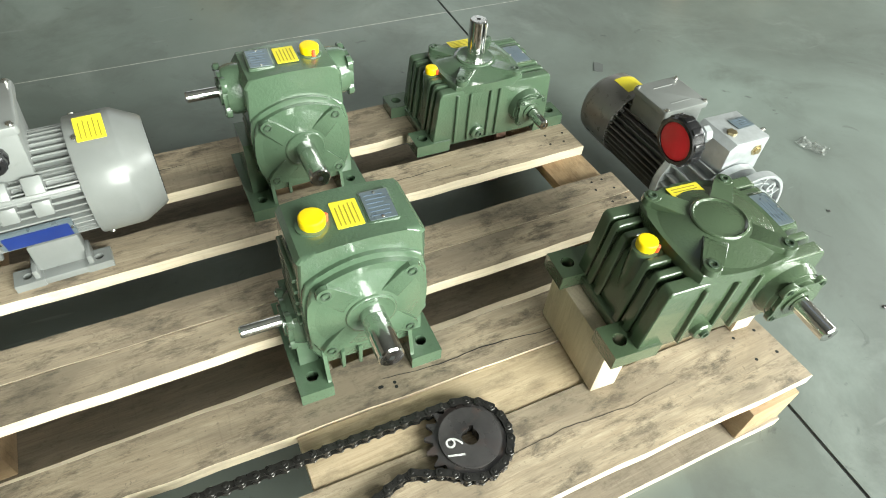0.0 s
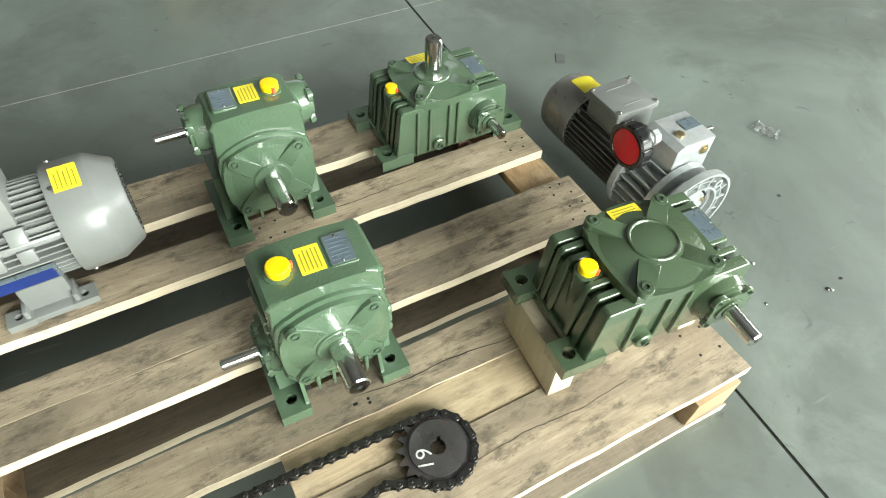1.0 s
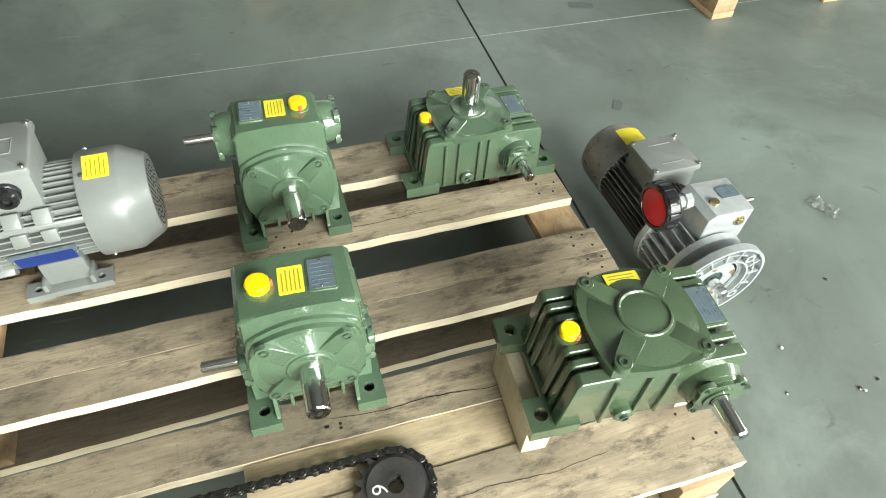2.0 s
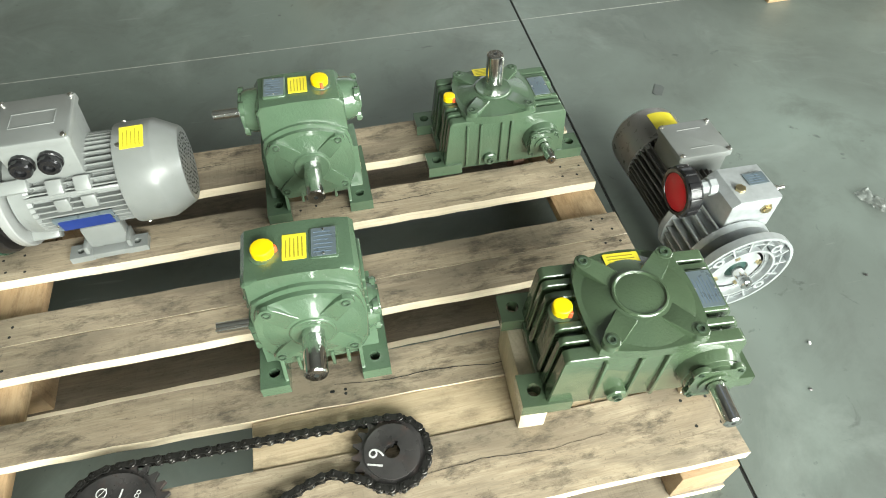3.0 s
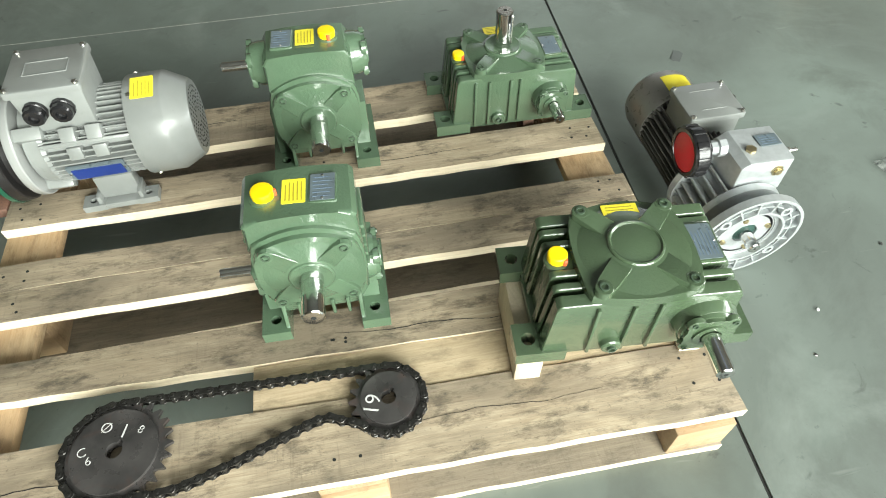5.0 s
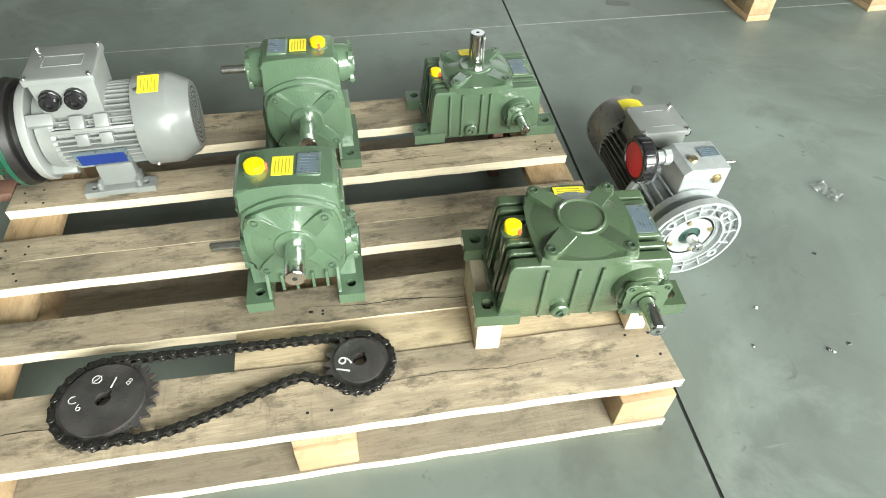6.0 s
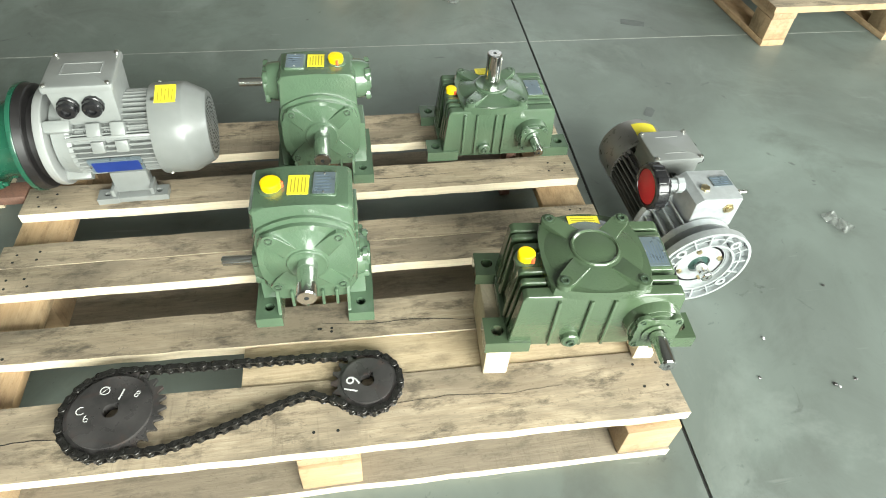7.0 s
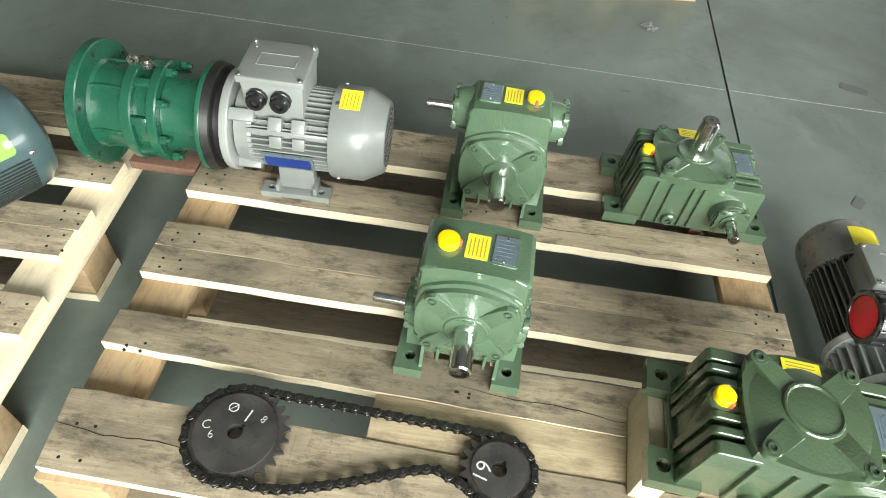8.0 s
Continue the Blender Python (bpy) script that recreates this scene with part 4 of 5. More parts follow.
def cycloid_gear(m):
    """Green cycloidal reducer on the motor's axis; origin on the axis at the motor's flange face, running to -x."""
    g = thing("cycloidal_gearbox", m, "emerald green cycloidal gearbox with wide flanges, bolted to a motor", "gearbox")
    LEFT = pose(0, 0, 0, 0, -90, 0)
    bm = bmesh.new()
    lathe(bm, [(0.001, 0.06), (0.001, 0.086), (0.014, 0.086), (0.015, 0.102), (0.017, 0.105), (0.031, 0.1075), (0.031, 0.06)], LEFT, 64)
    part("adapter_plate", bm, RUBBER, g, "black adapter plate")
    bm = bmesh.new()
    lathe(bm, [(0.0315, 0.06), (0.0315, 0.1085), (0.033, 0.109), (0.040, 0.109), (0.042, 0.106), (0.044, 0.080), (0.085, 0.074), (0.112, 0.080), (0.116, 0.080), (0.116, 0.06)], LEFT, 64)
    part("input_housing", bm, EMERALD, g)
    bm = bmesh.new()
    lathe(bm, [(0.1165, 0.06), (0.1165, 0.098), (0.119, 0.1005), (0.133, 0.1005), (0.135, 0.098), (0.135, 0.086), (0.163, 0.086), (0.163, 0.098), (0.166, 0.1005), (0.182, 0.1005), (0.184, 0.097), (0.186, 0.08)], LEFT, 64)
    ringpart = part("ring_gear_housing", bm, EMERALD, g, "ribbed ring housing with bolts")
    rib = bmesh.new()
    box(rib, -0.165, -0.133, -0.008, 0.008, 0.08, 0.099, 0.003)
    rib = mesh_of("rib", rib, EMERALD)
    for k in range(8):
        part("rib", rib, None, ringpart, "", pose(0, 0, 0, 22.5 + 45 * k, 0, 0))
    for k in range(8):
        a = math.radians(45 * k)
        bm = bmesh.new()
        lathe(bm, [(0.104, 0.0085), (0.116, 0.0085), (0.1165, 0.007)], pose(0, 0.0905 * math.cos(a), 0.0905 * math.sin(a)) @ LEFT, 6)
        lathe(bm, [(0.096, 0.0045), (0.106, 0.0045)], pose(0, 0.0905 * math.cos(a), 0.0905 * math.sin(a)) @ LEFT, 10)
        part("bolt", bm, EMERALD, ringpart)
    bm = bmesh.new()
    lathe(bm, [(0.186, 0.080), (0.19, 0.084), (0.20, 0.084), (0.230, 0.081), (0.246, 0.083), (0.2515, 0.088), (0.2525, 0.120), (0.2545, 0.123), (0.270, 0.123), (0.273, 0.120), (0.273, 0.07), (0.281, 0.068), (0.283, 0.045)], LEFT, 64)
    fl = part("output_housing", bm, EMERALD, g, "drum housing with a wide mounting flange")
    rib = bmesh.new()
    box(rib, -0.252, -0.19, -0.003, 0.003, 0.07, 0.0865, 0.002)
    rib = mesh_of("rib", rib, EMERALD)
    for k in range(6):
        part("rib", rib, None, fl, "", pose(0, 0, 0, 30 + 60 * k, 0, 0))
    for k in range(6):
        a = math.radians(30 + 60 * k)
        bm = bmesh.new()
        lathe(bm, [(0.2515, 0.0045), (0.2524, 0.0045)], pose(0, 0.108 * math.cos(a), 0.108 * math.sin(a)) @ LEFT, 14)
        part("bolt_hole", bm, DARK, fl)
    bm = bmesh.new()
    lathe(bm, [(0.276, 0.02), (0.338, 0.02), (0.34, 0.018)], LEFT, 32)
    part("output_shaft", bm, STEEL, g, "bright steel output shaft")
    bm = bmesh.new()
    lathe(bm, [(0.098, 0.012), (0.106, 0.012), (0.108, 0.008), (0.114, 0.008)], pose(-0.150, 0, 0), 16)
    part("filler_plug", bm, ZINC, g)
    bm = bmesh.new()
    ring(bm, 0.006, 0.011, -0.003, 0.003, pose(-0.176, 0, 0.108, 90, 0, 0), 16)
    part("eye_bolt", bm, ZINC, g)
    return g


cycloid_gear(pose(-0.378, MY, MZ, 0, 0, 1.5) @ pose(-0.1345, 0, 0))


def teal_motor(m):
    """Blue-grey motor with a domed cowl; axis on x, cowl towards +x."""
    g = thing("electric_motor", m, "blue-grey finned electric motor with lime sticker, on the west pallet", "motor")
    bm = bmesh.new()
    lathe(bm, [(-0.30, 0.088), (-0.02, 0.088)], RIGHT, 48)
    sh = part("stator_housing", bm, TEAL, g, "finned housing")
    motor_fins(sh, TEAL, 0.088, 0.104, -0.30, -0.015, 44)
    bm = bmesh.new()
    lathe(bm, [(-0.11, 0.100), (-0.11, 0.1075), (-0.105, 0.109), (0.062, 0.109), (0.082, 0.105), (0.104, 0.09), (0.116, 0.06), (0.118, 0.045)], RIGHT, 56)
    cowl = part("fan_cowl", bm, TEAL, g, "domed blue-grey fan cowl")
    slot = bmesh.new()
    box(slot, -0.08, 0.058, -0.0017, 0.0017, 0.107, 0.1105, 0.0005)
    slot = mesh_of("slot", slot, DARK)
    for k in range(-6, 7):
        part("air_slot", slot, None, cowl, "", pose(0, 0, 0, 104 + k * 3.6, 0, 0))
    bm = bmesh.new()
    prism(bm, rounded(-0.03, 0.016, -0.02, 0.02, 0.008, 5), 0.1085, 0.1112)
    st = part("sticker", bm, LIME, g, "lime green sticker", pose(0.03, 0, 0, 62, 0, 0))
    bm = bmesh.new()
    prism(bm, arc(0, 0, 0.007, 0, 330, 14), 0.1112, 0.1116)
    part("sticker_mark", bm, CHALK, st, "white round mark", pose(0.01, 0, 0))
    for a in (78, 170):
        bm = bmesh.new()
        lathe(bm, [(0.107, 0.0042), (0.111, 0.0042), (0.112, 0.002)], pose(0.066, 0, 0, a, 0, 0), 12)
        part("screw", bm, ZINC, cowl)
    H = m.translation.z - TOP
    bm = bmesh.new()
    for s in (-1, 1):
        box(bm, -0.22, -0.08, *sorted((s * 0.05, s * 0.115)), -H, -H + 0.014, 0.003)
        box(bm, -0.20, -0.10, *sorted((s * 0.055, s * 0.08)), -H, -0.055, 0.003)
    part("mounting_foot", bm, TEAL, g)
    return g


teal_motor(pose(-0.936, 0.522, TOP + 0.112, 0, 0, 58))


def variator(m):
    """Aluminium speed variator with a hand wheel, grey motor behind it. Axis on y, output flange to -y. Origin on the floor under the flange."""
    g = thing("speed_variator", m, "aluminium speed variator with red hand wheel and motor, on floor", "gear motor")
    g["paint"] = "grey"
    Z = 0.106
    A = pose(0, 0, Z) @ BACK           # z runs to +y
    F = pose(0, 0, Z) @ FRONT
    # output flange: rim, web and radial ribs
    bm = bmesh.new()
    ring(bm, 0.0995, 0.1055, -0.004, 0.012, F, 64)
    ring(bm, 0.066, 0.0705, -0.004, 0.011, F, 56)
    ring(bm, 0.083, 0.0858, -0.004, 0.008, F, 56)
    ring(bm, 0.05, 0.1, -0.006, -0.002, F, 56)
    lathe(bm, [(-0.026, 0.066), (-0.020, 0.066)], F, 48)
    ring(bm, 0.0575, 0.066, -0.021, 0.0, F, 48)
    for k in range(16):
        if k % 4 != 2:
            box(bm, 0.068, 0.101, -0.0019, 0.0019, -0.004, 0.0095, 0.0008, F @ pose(0, 0, 0, 0, 0, 22.5 * k + 6))
    for k in range(4):
        a = math.radians(51 + 90 * k)
        ring(bm, 0.006, 0.0115, 0, 0.0115, F @ pose(0.0825 * math.cos(a), 0.0825 * math.sin(a), 0), 20)
    ring(bm, 0.024, 0.0545, -0.021, -0.002, F, 48)
    fl = part("output_flange", bm, ALU, g, "ribbed cast aluminium flange")
    bm = bmesh.new()
    lathe(bm, [(-0.021, 0.0225), (-0.006, 0.0225)], F, 32)
    part("oil_seal", bm, plain("green_seal", (0.02, 0.055, 0.045), 0.5), fl)
    for k in range(4):
        a = math.radians(20 + 90 * k)
        bm = bmesh.new()
        lathe(bm, [(-0.004, 0.0058), (0.003, 0.0058), (0.0034, 0.003)], F @ pose(0.044 * math.cos(a), 0.044 * math.sin(a), 0), 6)
        part("bolt", bm, BRASS, fl, "yellow zinc bolt")
    shaft_part(g, "output_shaft", 0.012, 0.052, F @ pose(0, 0, -0.014), "steel output shaft")
    # variator drum with cooling fins
    bm = bmesh.new()
    lathe(bm, [(0.0265, 0.06), (0.03, 0.07), (0.034, 0.088), (0.048, 0.09), (0.05, 0.066), (0.128, 0.066), (0.13, 0.092), (0.142, 0.094), (0.146, 0.092), (0.148, 0.07)], A, 56)
    drum = part("variator_drum", bm, ALU, g, "finned cast aluminium drum")
    f = bmesh.new()
    box(f, -0.0019, 0.0019, 0.05, 0.129, 0.062, 0.0885, 0.0008, seg=1)
    f = mesh_of("fin", f, ALU)
    for k in range(26):
        part("cooling_fin", f, None, drum, "", pose(0, 0, Z) @ pose(0, 0, 0, 0, 360 / 26 * k, 0))
    # control housing on top
    bm = bmesh.new()
    prism(bm, [(-0.045, 0.0), (0.058, 0.0), (0.058, 0.062), (-0.03, 0.066), (-0.045, 0.055)], -0.046, 0.046, 0.005, pose(0.014, 0.097, Z + 0.074) @ BACK @ pose(0, 0, 0, 180, 0, 0))
    box(bm, -0.03, 0.07, 0.05, 0.128, Z + 0.060, Z + 0.080, 0.004)
    ctl = part("control_housing", bm, ALU, g, "aluminium control housing")
    bm = bmesh.new()
    lathe(bm, [(0, 0.012), (0.003, 0.012), (0.003, 0.007), (0.007, 0.007)], pose(0.045, 0.051, Z + 0.113) @ FRONT, 6)
    part("sight_plug", bm, BRASS, ctl, "brass plug")
    bm = bmesh.new()
    lathe(bm, [(0, 0.010), (0.006, 0.010), (0.007, 0.006)], pose(0.0, 0.085, Z + 0.139), 6)
    part("filler_plug", bm, BRASS, ctl)
    bm = bmesh.new()
    lathe(bm, [(0, 0.0065), (0.018, 0.0065), (0.019, 0.004), (0.034, 0.004)], pose(0.071, 0.09, Z + 0.118) @ RIGHT, 14)
    part("stop_pin", bm, ZINC, ctl, "steel stop pin")
    sticker(ctl, pose(0.045, 0.105, Z + 0.1395), 0.042, 0.03, "nameplate", PLATE, PLATEINK, 4, "small blue-grey nameplate")
    # hand wheel to -x
    K = pose(-0.042, 0.112, Z + 0.133, 0, -90, 0)
    bm = bmesh.new()
    lathe(bm, [(-0.004, 0.018), (0.01, 0.018), (0.012, 0.014), (0.03, 0.013)], K, 8)
    part("spindle_nut", bm, ALU, g)
    bm = bmesh.new()
    lathe(bm, [(0.026, 0.016), (0.034, 0.02), (0.044, 0.044), (0.05, 0.0475), (0.07, 0.0475), (0.075, 0.0445), (0.075, 0.0385), (0.072, 0.0375)], K, 40)
    wheel = part("hand_wheel", bm, BLACK, g, "black ribbed hand wheel")
    grip = bmesh.new()
    box(grip, 0.042, 0.0495, -0.007, 0.007, 0.048, 0.072, 0.002)
    grip = mesh_of("grip", grip, BLACK)
    for k in range(10):
        part("grip", grip, None, wheel, "", K @ pose(0, 0, 0, 0, 0, 36 * k))
    bm = bmesh.new()
    lathe(bm, [(0.066, 0.037), (0.0732, 0.037), (0.074, 0.034)], K, 36)
    part("wheel_cap", bm, RED, wheel, "red cap disc")
    # motor behind
    bm = bmesh.new()
    lathe(bm, [(0.149, 0.060), (0.33, 0.060)], A, 44)
    # grey enamel darkened: the shade on the motor's unlit side is in the colour
    SHADEGREY = plain("shaded_grey_enamel", (0.11, 0.105, 0.098), 0.35)
    mh = part("motor_housing", bm, SHADEGREY, g, "finned grey motor housing")
    f = bmesh.new()
    box(f, -0.0014, 0.0014, 0.155, 0.33, 0.056, 0.0775, 0.0006, seg=1)
    f = mesh_of("fin", f, SHADEGREY)
    for k in range(38):
        part("cooling_fin", f, None, mh, "", pose(0, 0, Z) @ pose(0, 0, 0, 0, 360 / 38 * k, 0))
    bm = bmesh.new()
    lathe(bm, [(0.325, 0.070), (0.325, 0.0785), (0.33, 0.0795), (0.405, 0.0795), (0.42, 0.076), (0.434, 0.064)], A, 56)
    cowl = part("fan_cowl", bm, plain("brown_grey_enamel", (0.26, 0.25, 0.235), 0.3, 0.35), g, "grey fan cowl")
    # the sticker bends round the cowl
    bm = bmesh.new()
    cols = []
    for k in range(13):
        a = radians(-16 + 44 * k / 12)
        cols.append([bm.verts.new((q * math.sin(a), y, Z + q * math.cos(a))) for q, y in ((0.0796, 0.346), (0.0803, 0.346), (0.0803, 0.398), (0.0796, 0.398))])
    for a, b in zip(cols, cols[1:]):
        for i in range(4):
            bm.faces.new((a[i], b[i], b[(i + 1) % 4], a[(i + 1) % 4]))
    bm.faces.new(cols[0])
    bm.faces.new(cols[-1])
    part("warning_sticker", bm, STICKER, cowl, "yellow sticker bent round the cowl")
    bm = bmesh.new()
    box(bm, -0.046, 0.060, 0.210, 0.306, Z + 0.055, Z + 0.107, 0.004)
    part("terminal_box", bm, GREY, g)
    bm = bmesh.new()
    prism(bm, rounded(-0.051, 0.066, 0.205, 0.311, 0.006, 4), Z + 0.1075, Z + 0.120, 0.003)
    lid = part("lid", bm, GREY, g, "terminal box lid")
    for y0 in (0.2285, 0.286):
        bm = bmesh.new()
        box(bm, -0.018, 0.034, y0, y0 + 0.0015, Z + 0.1195, Z + 0.1212, 0.0004)
        part("raised_mark", bm, GREY, lid)
    for x in (-0.044, 0.059):
        for y in (0.212, 0.304):
            bm = bmesh.new()
            lathe(bm, [(0, 0.005), (0.003, 0.0045), (0.004, 0.003)], pose(x, y, Z + 0.1195), 12)
            part("screw", bm, ZINC, lid)
    bm = bmesh.new()
    lathe(bm, [(0, 0.013), (0.01, 0.013), (0.02, 0.010), (0.021, 0.006)], pose(0.066, 0.24, Z + 0.09) @ RIGHT, 12)
    part("cable_gland", bm, BLACK, g)
    bm = bmesh.new()
    lathe(bm, [(0, 0.013), (0.01, 0.013), (0.02, 0.010), (0.021, 0.006)], pose(0.066, 0.28, Z + 0.09) @ RIGHT, 12)
    part("cable_gland", bm, BLACK, g)
    return g


variator(pose(0.792, 0.342, 0.001))


# ---------------------------------------------------------------- chain drive
PITCH = 0.018
CZ = TOP + 0.0092


def sprocket(x, y, teeth, turn, label):
    r = PITCH / (2 * math.sin(math.pi / teeth))
    g = thing("sprocket", pose(x, y, TOP + 0.0005, 0, 0, turn), label, "sprocket", "chain sprockets")
    bm = bmesh.new()
    pts = []
    for k in range(teeth):
        for f, rr in ((-0.5, r - 0.0055), (-0.33, r - 0.004), (-0.16, r + 0.002), (-0.07, r + 0.006), (0.07, r + 0.006), (0.16, r + 0.002), (0.33, r - 0.004)):
            a = 2 * math.pi * (k + f) / teeth
            pts.append((rr * math.cos(a), rr * math.sin(a)))
    hole = [(0.0118 * math.cos(2 * math.pi * k / len(pts)), 0.0118 * math.sin(2 * math.pi * k / len(pts))) for k in range(len(pts))]
    shift = [(hx + (0.004 if abs(math.atan2(hy, hx) - 0.9) < 0.25 else 0), hy + (0.004 if abs(math.atan2(hy, hx) - 0.9) < 0.25 else 0)) for hx, hy in hole]
    n = len(pts)
    lay = []
    for z0, z1 in ((0.0055, 0.012),):
        lay = [[bm.verts.new((px, py, z)) for px, py in loop] for loop, z in ((shift, z0), (pts, z0), (pts, z1), (shift, z1))]
    for i in range(n):
        j = (i + 1) % n
        for q in range(4):
            A_, B_ = lay[q], lay[(q + 1) % 4]
            bm.faces.new((A_[i], A_[j], B_[j], B_[i]))
    part("toothed_disc", bm, SPROCKET, g, "blackened toothed disc")
    bm = bmesh.new()
    n = 60
    rim = [((r - 0.0125) * math.cos(2 * math.pi * k / n), (r - 0.0125) * math.sin(2 * math.pi * k / n)) for k in range(n)]
    bore = []
    for k in range(n):
        a = 2 * math.pi * k / n
        q = 0.0118 if abs(k - 9) > 2 else 0.0163      # the keyway
        bore.append((q * math.cos(a), q * math.sin(a)))
    lay = [[bm.verts.new((px, py, z)) for px, py in loop] for loop, z in ((bore, 0.0), (rim, 0.0), (rim, 0.0175), (bore, 0.0175))]
    for i in range(n):
        j = (i + 1) % n
        for q in range(4):
            bm.faces.new((lay[q][i], lay[q][j], lay[(q + 1) % 4][j], lay[(q + 1) % 4][i]))
    hub = part("hub", bm, SPROCKET, g, "flat turned hub face")
    return g, r


def writing(text, owner, size, m):
    cu = bpy.data.curves.new("writing", "FONT")
    cu.body, cu.size, cu.extrude, cu.align_x, cu.align_y = text, size, 0.0002, "CENTER", "CENTER"
    cu.offset = -0.0003
    tmp = new("writing", cu)
    bpy.context.view_layer.update()
    me = bpy.data.meshes.new_from_object(tmp.evaluated_get(bpy.context.evaluated_depsgraph_get()))
    bpy.data.objects.remove(tmp)
    me.materials.clear()
    me.materials.append(CHALK)
    return part("chalk_writing", me, None, owner, "white chalk writing", m)


S1 = Vector((0.071, 0.124))
S2 = Vector((-0.328, 0.122))
small, R1 = sprocket(S1.x, S1.y, 19, 5, "small blackened steel sprocket with chalk number, lying on boards")
large, R2 = sprocket(S2.x, S2.y, 26, 0, "large blackened steel sprocket with chalk marks, lying on boards")
writing("19", small, 0.034, pose(-0.025, -0.006, 0.0179, 0, 0, 68))
writing("1", large, 0.030, pose(0.012, 0.026, 0.0179, 0, 0, -18))
writing("8", large, 0.017, pose(0.036, 0.024, 0.0179, 0, 0, -30))
writing("Ø", large, 0.022, pose(-0.014, 0.036, 0.0179, 0, 0, -10))
writing("C", large, 0.020, pose(-0.045, 0.004, 0.0179, 0, 0, 12))
writing("6", large, 0.018, pose(-0.034, -0.010, 0.0179, 0, 0, 12))


def chain_path():
    """Loop in plan: round both sprockets, tight above, slack below."""
    p = []
    # upper tangent from the large to the small sprocket
    d = S1 - S2
    base = math.atan2(d.y, d.x)
    off = math.asin((R2 - R1) / d.length)
    up = base + math.pi / 2 - off
    for i in range(40):                       # round the small one, from its top clockwise to its lower left
        a = up - (up - radians(-128)) * i / 39
        p.append(S1 + Vector((math.cos(a), math.sin(a))) * R1)
    e = p[-1]
    s = S2 + Vector((math.cos(radians(-72)), math.sin(radians(-72)))) * R2
    ctrl = [e, e + Vector((-0.016, 0.014)), Vector((0.003, 0.101)), Vector((-0.020, 0.112)), Vector((-0.048, 0.108)), Vector((-0.10, 0.091)), Vector((-0.17, 0.068)), Vector((-0.245, 0.05)), s]
    for i in range(len(ctrl) - 1):
        a, b = ctrl[i], ctrl[i + 1]
        pa = ctrl[i - 1] if i else a + (a - b)
        pb = ctrl[i + 2] if i + 2 < len(ctrl) else b + (b - a)
        for j in range(1, 13):
            t = j / 12
            p.append(0.5 * (2 * a + (b - pa) * t + (2 * pa - 5 * a + 4 * b - pb) * t * t + (3 * a - 3 * b + pb - pa) * t ** 3))
    for i in range(1, 60):
        a = radians(-72) - (2 * math.pi + radians(-72) - up) * i / 59
        p.append(S2 + Vector((math.cos(a), math.sin(a))) * R2)
    return p


def even(points, step):
    pts = points + [points[0]]
    seg = [(b - a).length for a, b in zip(pts, pts[1:])]
    total = sum(seg)
    n = 2 * round(total / step / 2)
    step = total / n
    out, i, acc = [], 0, 0.0
    for k in range(n):
        want = k * step
        while acc + seg[i] < want and i < len(seg) - 1:
            acc += seg[i]
            i += 1
        out.append(pts[i].lerp(pts[i + 1], (want - acc) / max(seg[i], 1e-9)))
    return out


def link_mesh(outer):
    bm = bmesh.new()
    h = PITCH / 2
    r = 0.0064 if outer else 0.0062
    outline = arc(h, 0, r, -75, 75, 8) + [(0, r * 0.6)] + arc(-h, 0, r, 105, 255, 8) + [(0, -r * 0.6)]
    for z in ((-0.0066, 0.0066) if outer else (-0.0042, 0.0042)):
        prism(bm, outline, z - 0.0011, z + 0.0011, 0.0006, seg=1)
    for s in (-1, 1):
        if outer:
            lathe(bm, [(-0.0084, 0.0028), (0.0082, 0.0028), (0.0088, 0.0018)], pose(s * h, 0, 0), 10)
        else:
            lathe(bm, [(-0.0034, 0.005), (0.0034, 0.005)], pose(s * h, 0, 0), 12)
    return mesh_of("link", bm, CHAIN)


chain = thing("roller_chain", pose(0, 0, CZ), "black oiled roller chain looped round two sprockets", "chain")
LINKS = (link_mesh(True), link_mesh(False))
pts = even(chain_path(), PITCH)
for i, a in enumerate(pts):
    b = pts[(i + 1) % len(pts)]
    mid, d = (a + b) / 2, b - a
    part("outer_link" if i % 2 == 0 else "inner_link", LINKS[i % 2], None, chain, "", pose(mid.x, mid.y, 0, 0, 0, math.degrees(math.atan2(d.y, d.x))))


# ---------------------------------------------------------------- litter on the floor
def litter(name, x, y, size, mat, label, category, seed, flat=0.5):
    rnd = random.Random(seed)
    bm = bmesh.new()
    bmesh.ops.create_icosphere(bm, subdivisions=2, radius=size)
    for v in bm.verts:
        v.co *= rnd.uniform(0.6, 1.15)
        v.co.z = max(v.co.z * flat, -size * flat * 0.6)
    low = min(v.co.z for v in bm.verts)
    ob = part(name, bm, mat, None, "", pose(x, y, -low, 0, 0, rnd.uniform(0, 360)))
    return tagged(ob, label, category)


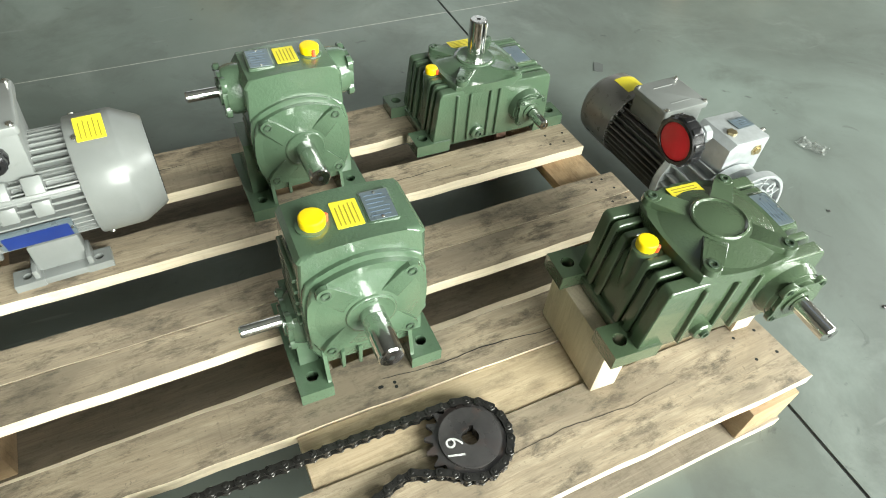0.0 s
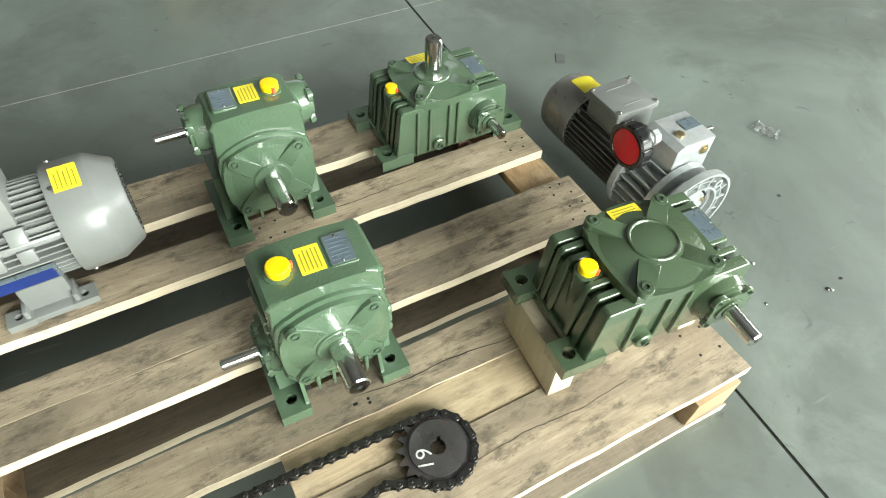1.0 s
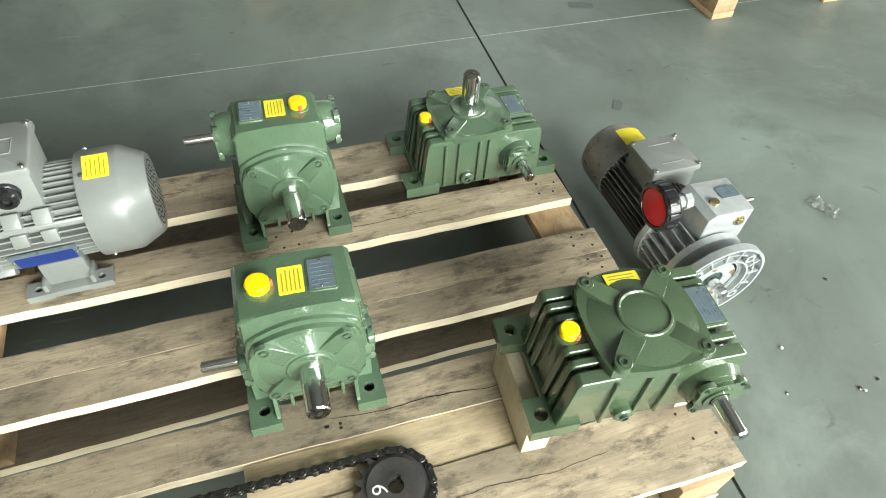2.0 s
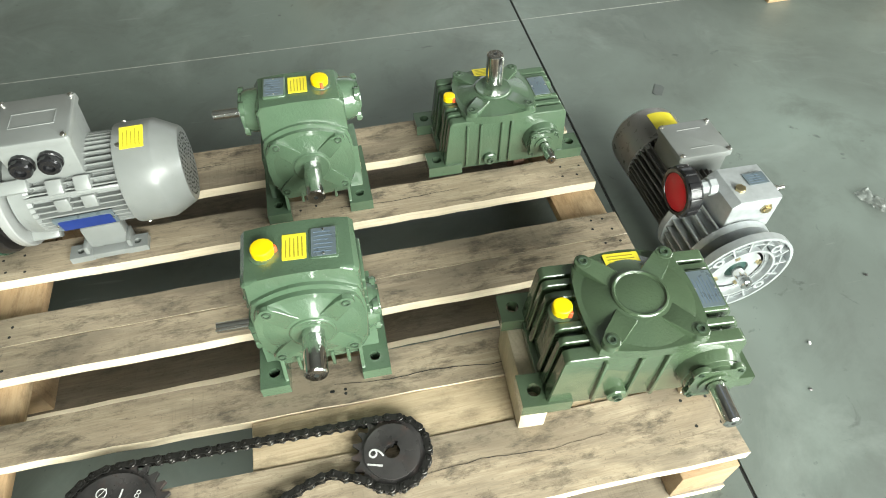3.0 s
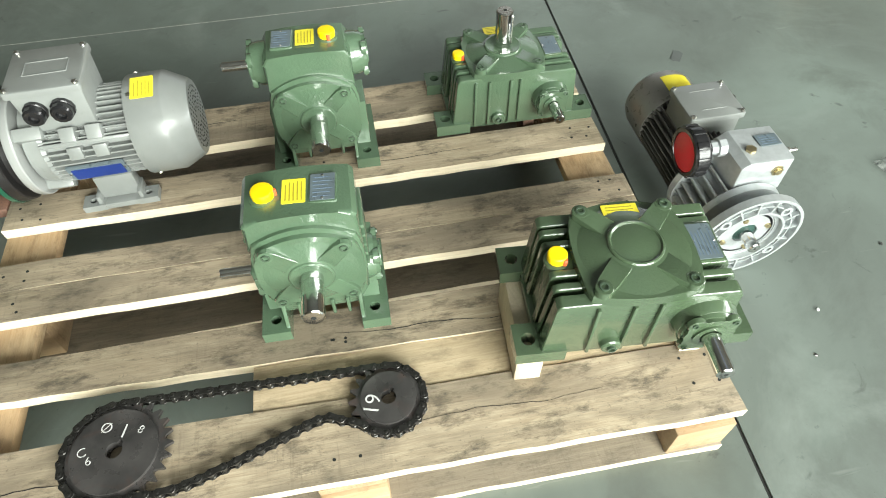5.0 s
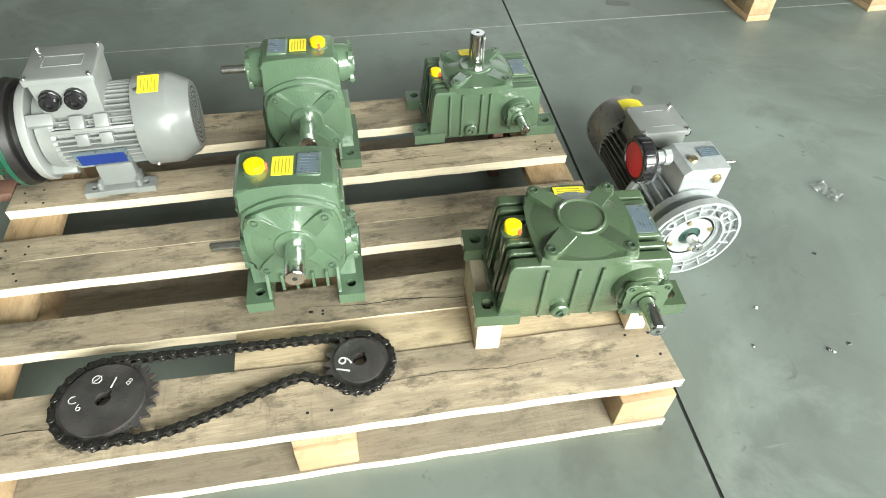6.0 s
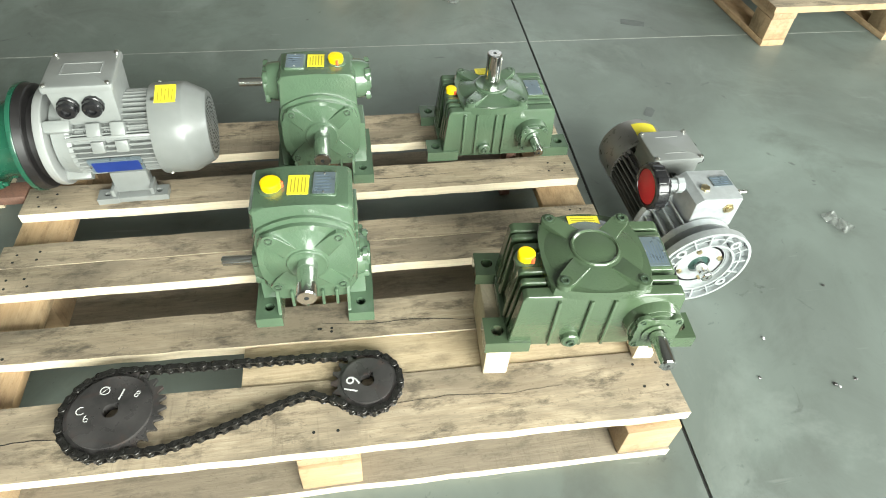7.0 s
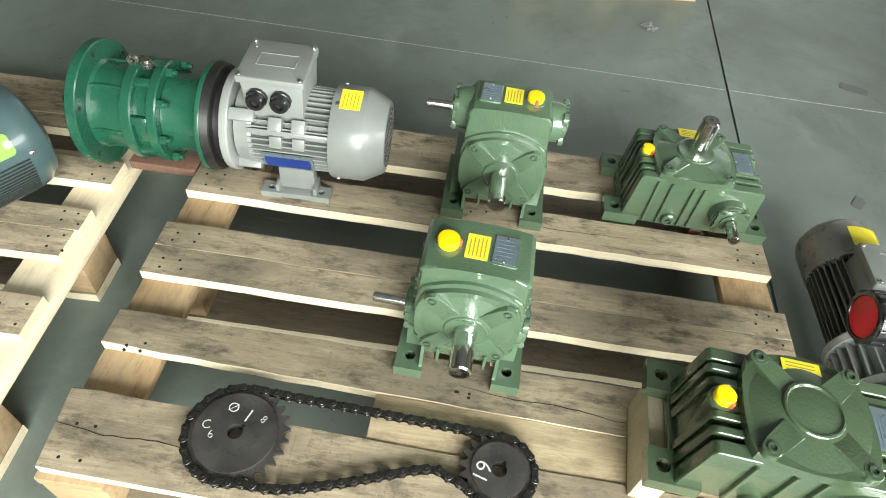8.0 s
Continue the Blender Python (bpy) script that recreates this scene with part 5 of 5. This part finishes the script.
litter("pebble", 0.918, 0.209, 0.0042, CHALK, "small white chip lying on the floor", "pebble", 1)
litter("pebble", 1.009, 0.084, 0.005, SPROCKET, "small dark chip lying on the floor", "pebble", 2)
litter("metal_chip", 1.14, 0.33, 0.004, SPROCKET, "tiny dark metal chip on the floor", "chip", 11)
litter("metal_chip", 1.06, 0.09, 0.004, SPROCKET, "tiny dark metal chip on the floor", "chip", 12)
litter("metal_chip", 0.86, 0.12, 0.0035, SPROCKET, "tiny dark metal chip on the floor", "chip", 13)
litter("pebble", 1.016, 0.078, 0.0035, CHALK, "small white chip lying on the floor", "pebble", 3)


def crumpled(x, y, sx, sy, seed, turn, label):
    rnd = random.Random(seed)
    bm = bmesh.new()
    bmesh.ops.create_grid(bm, x_segments=9, y_segments=12, size=0.5)
    for v in bm.verts:
        v.co = Vector((v.co.x * sx * rnd.uniform(0.85, 1.1), v.co.y * sy * rnd.uniform(0.92, 1.05), 0.004 + 0.02 * abs(noise.noise(Vector((v.co.x * 5, v.co.y * 5, seed)))) + rnd.uniform(0, 0.003)))
    bmesh.ops.solidify(bm, geom=bm.faces, thickness=0.0006)
    low = min(v.co.z for v in bm.verts)
    ob = part("plastic_film", bm, FILM, None, "", pose(x, y, 0.0005 - low, 0, 0, turn))
    return tagged(ob, label, "plastic film")


crumpled(1.300, 0.520, 0.045, 0.075, 4, 20, "crumpled clear plastic film scrap on the floor")
crumpled(0.52, 1.80, 0.04, 0.055, 6, 50, "small crumpled plastic scrap on the floor")


def tape(x, y, sx, sy, turn):
    bm = bmesh.new()
    prism(bm, [(-sx, -sy * 0.8), (-sx * 0.2, -sy), (sx * 0.9, -sy * 0.85), (sx, sy * 0.7), (sx * 0.1, sy), (-sx * 0.95, sy * 0.9)], 0.0003, 0.0011)
    ob = part("tape_patch", bm, plain("dark_grey_tape", (0.09, 0.1, 0.095), 0.6), None, "", pose(x, y, 0, 0, 0, turn))
    return tagged(ob, "worn dark grey tape patch stuck to the floor", "tape")


tape(1.165, 1.595, 0.045, 0.022, -18)
tape(1.001, 1.04, 0.014, 0.026, -35)
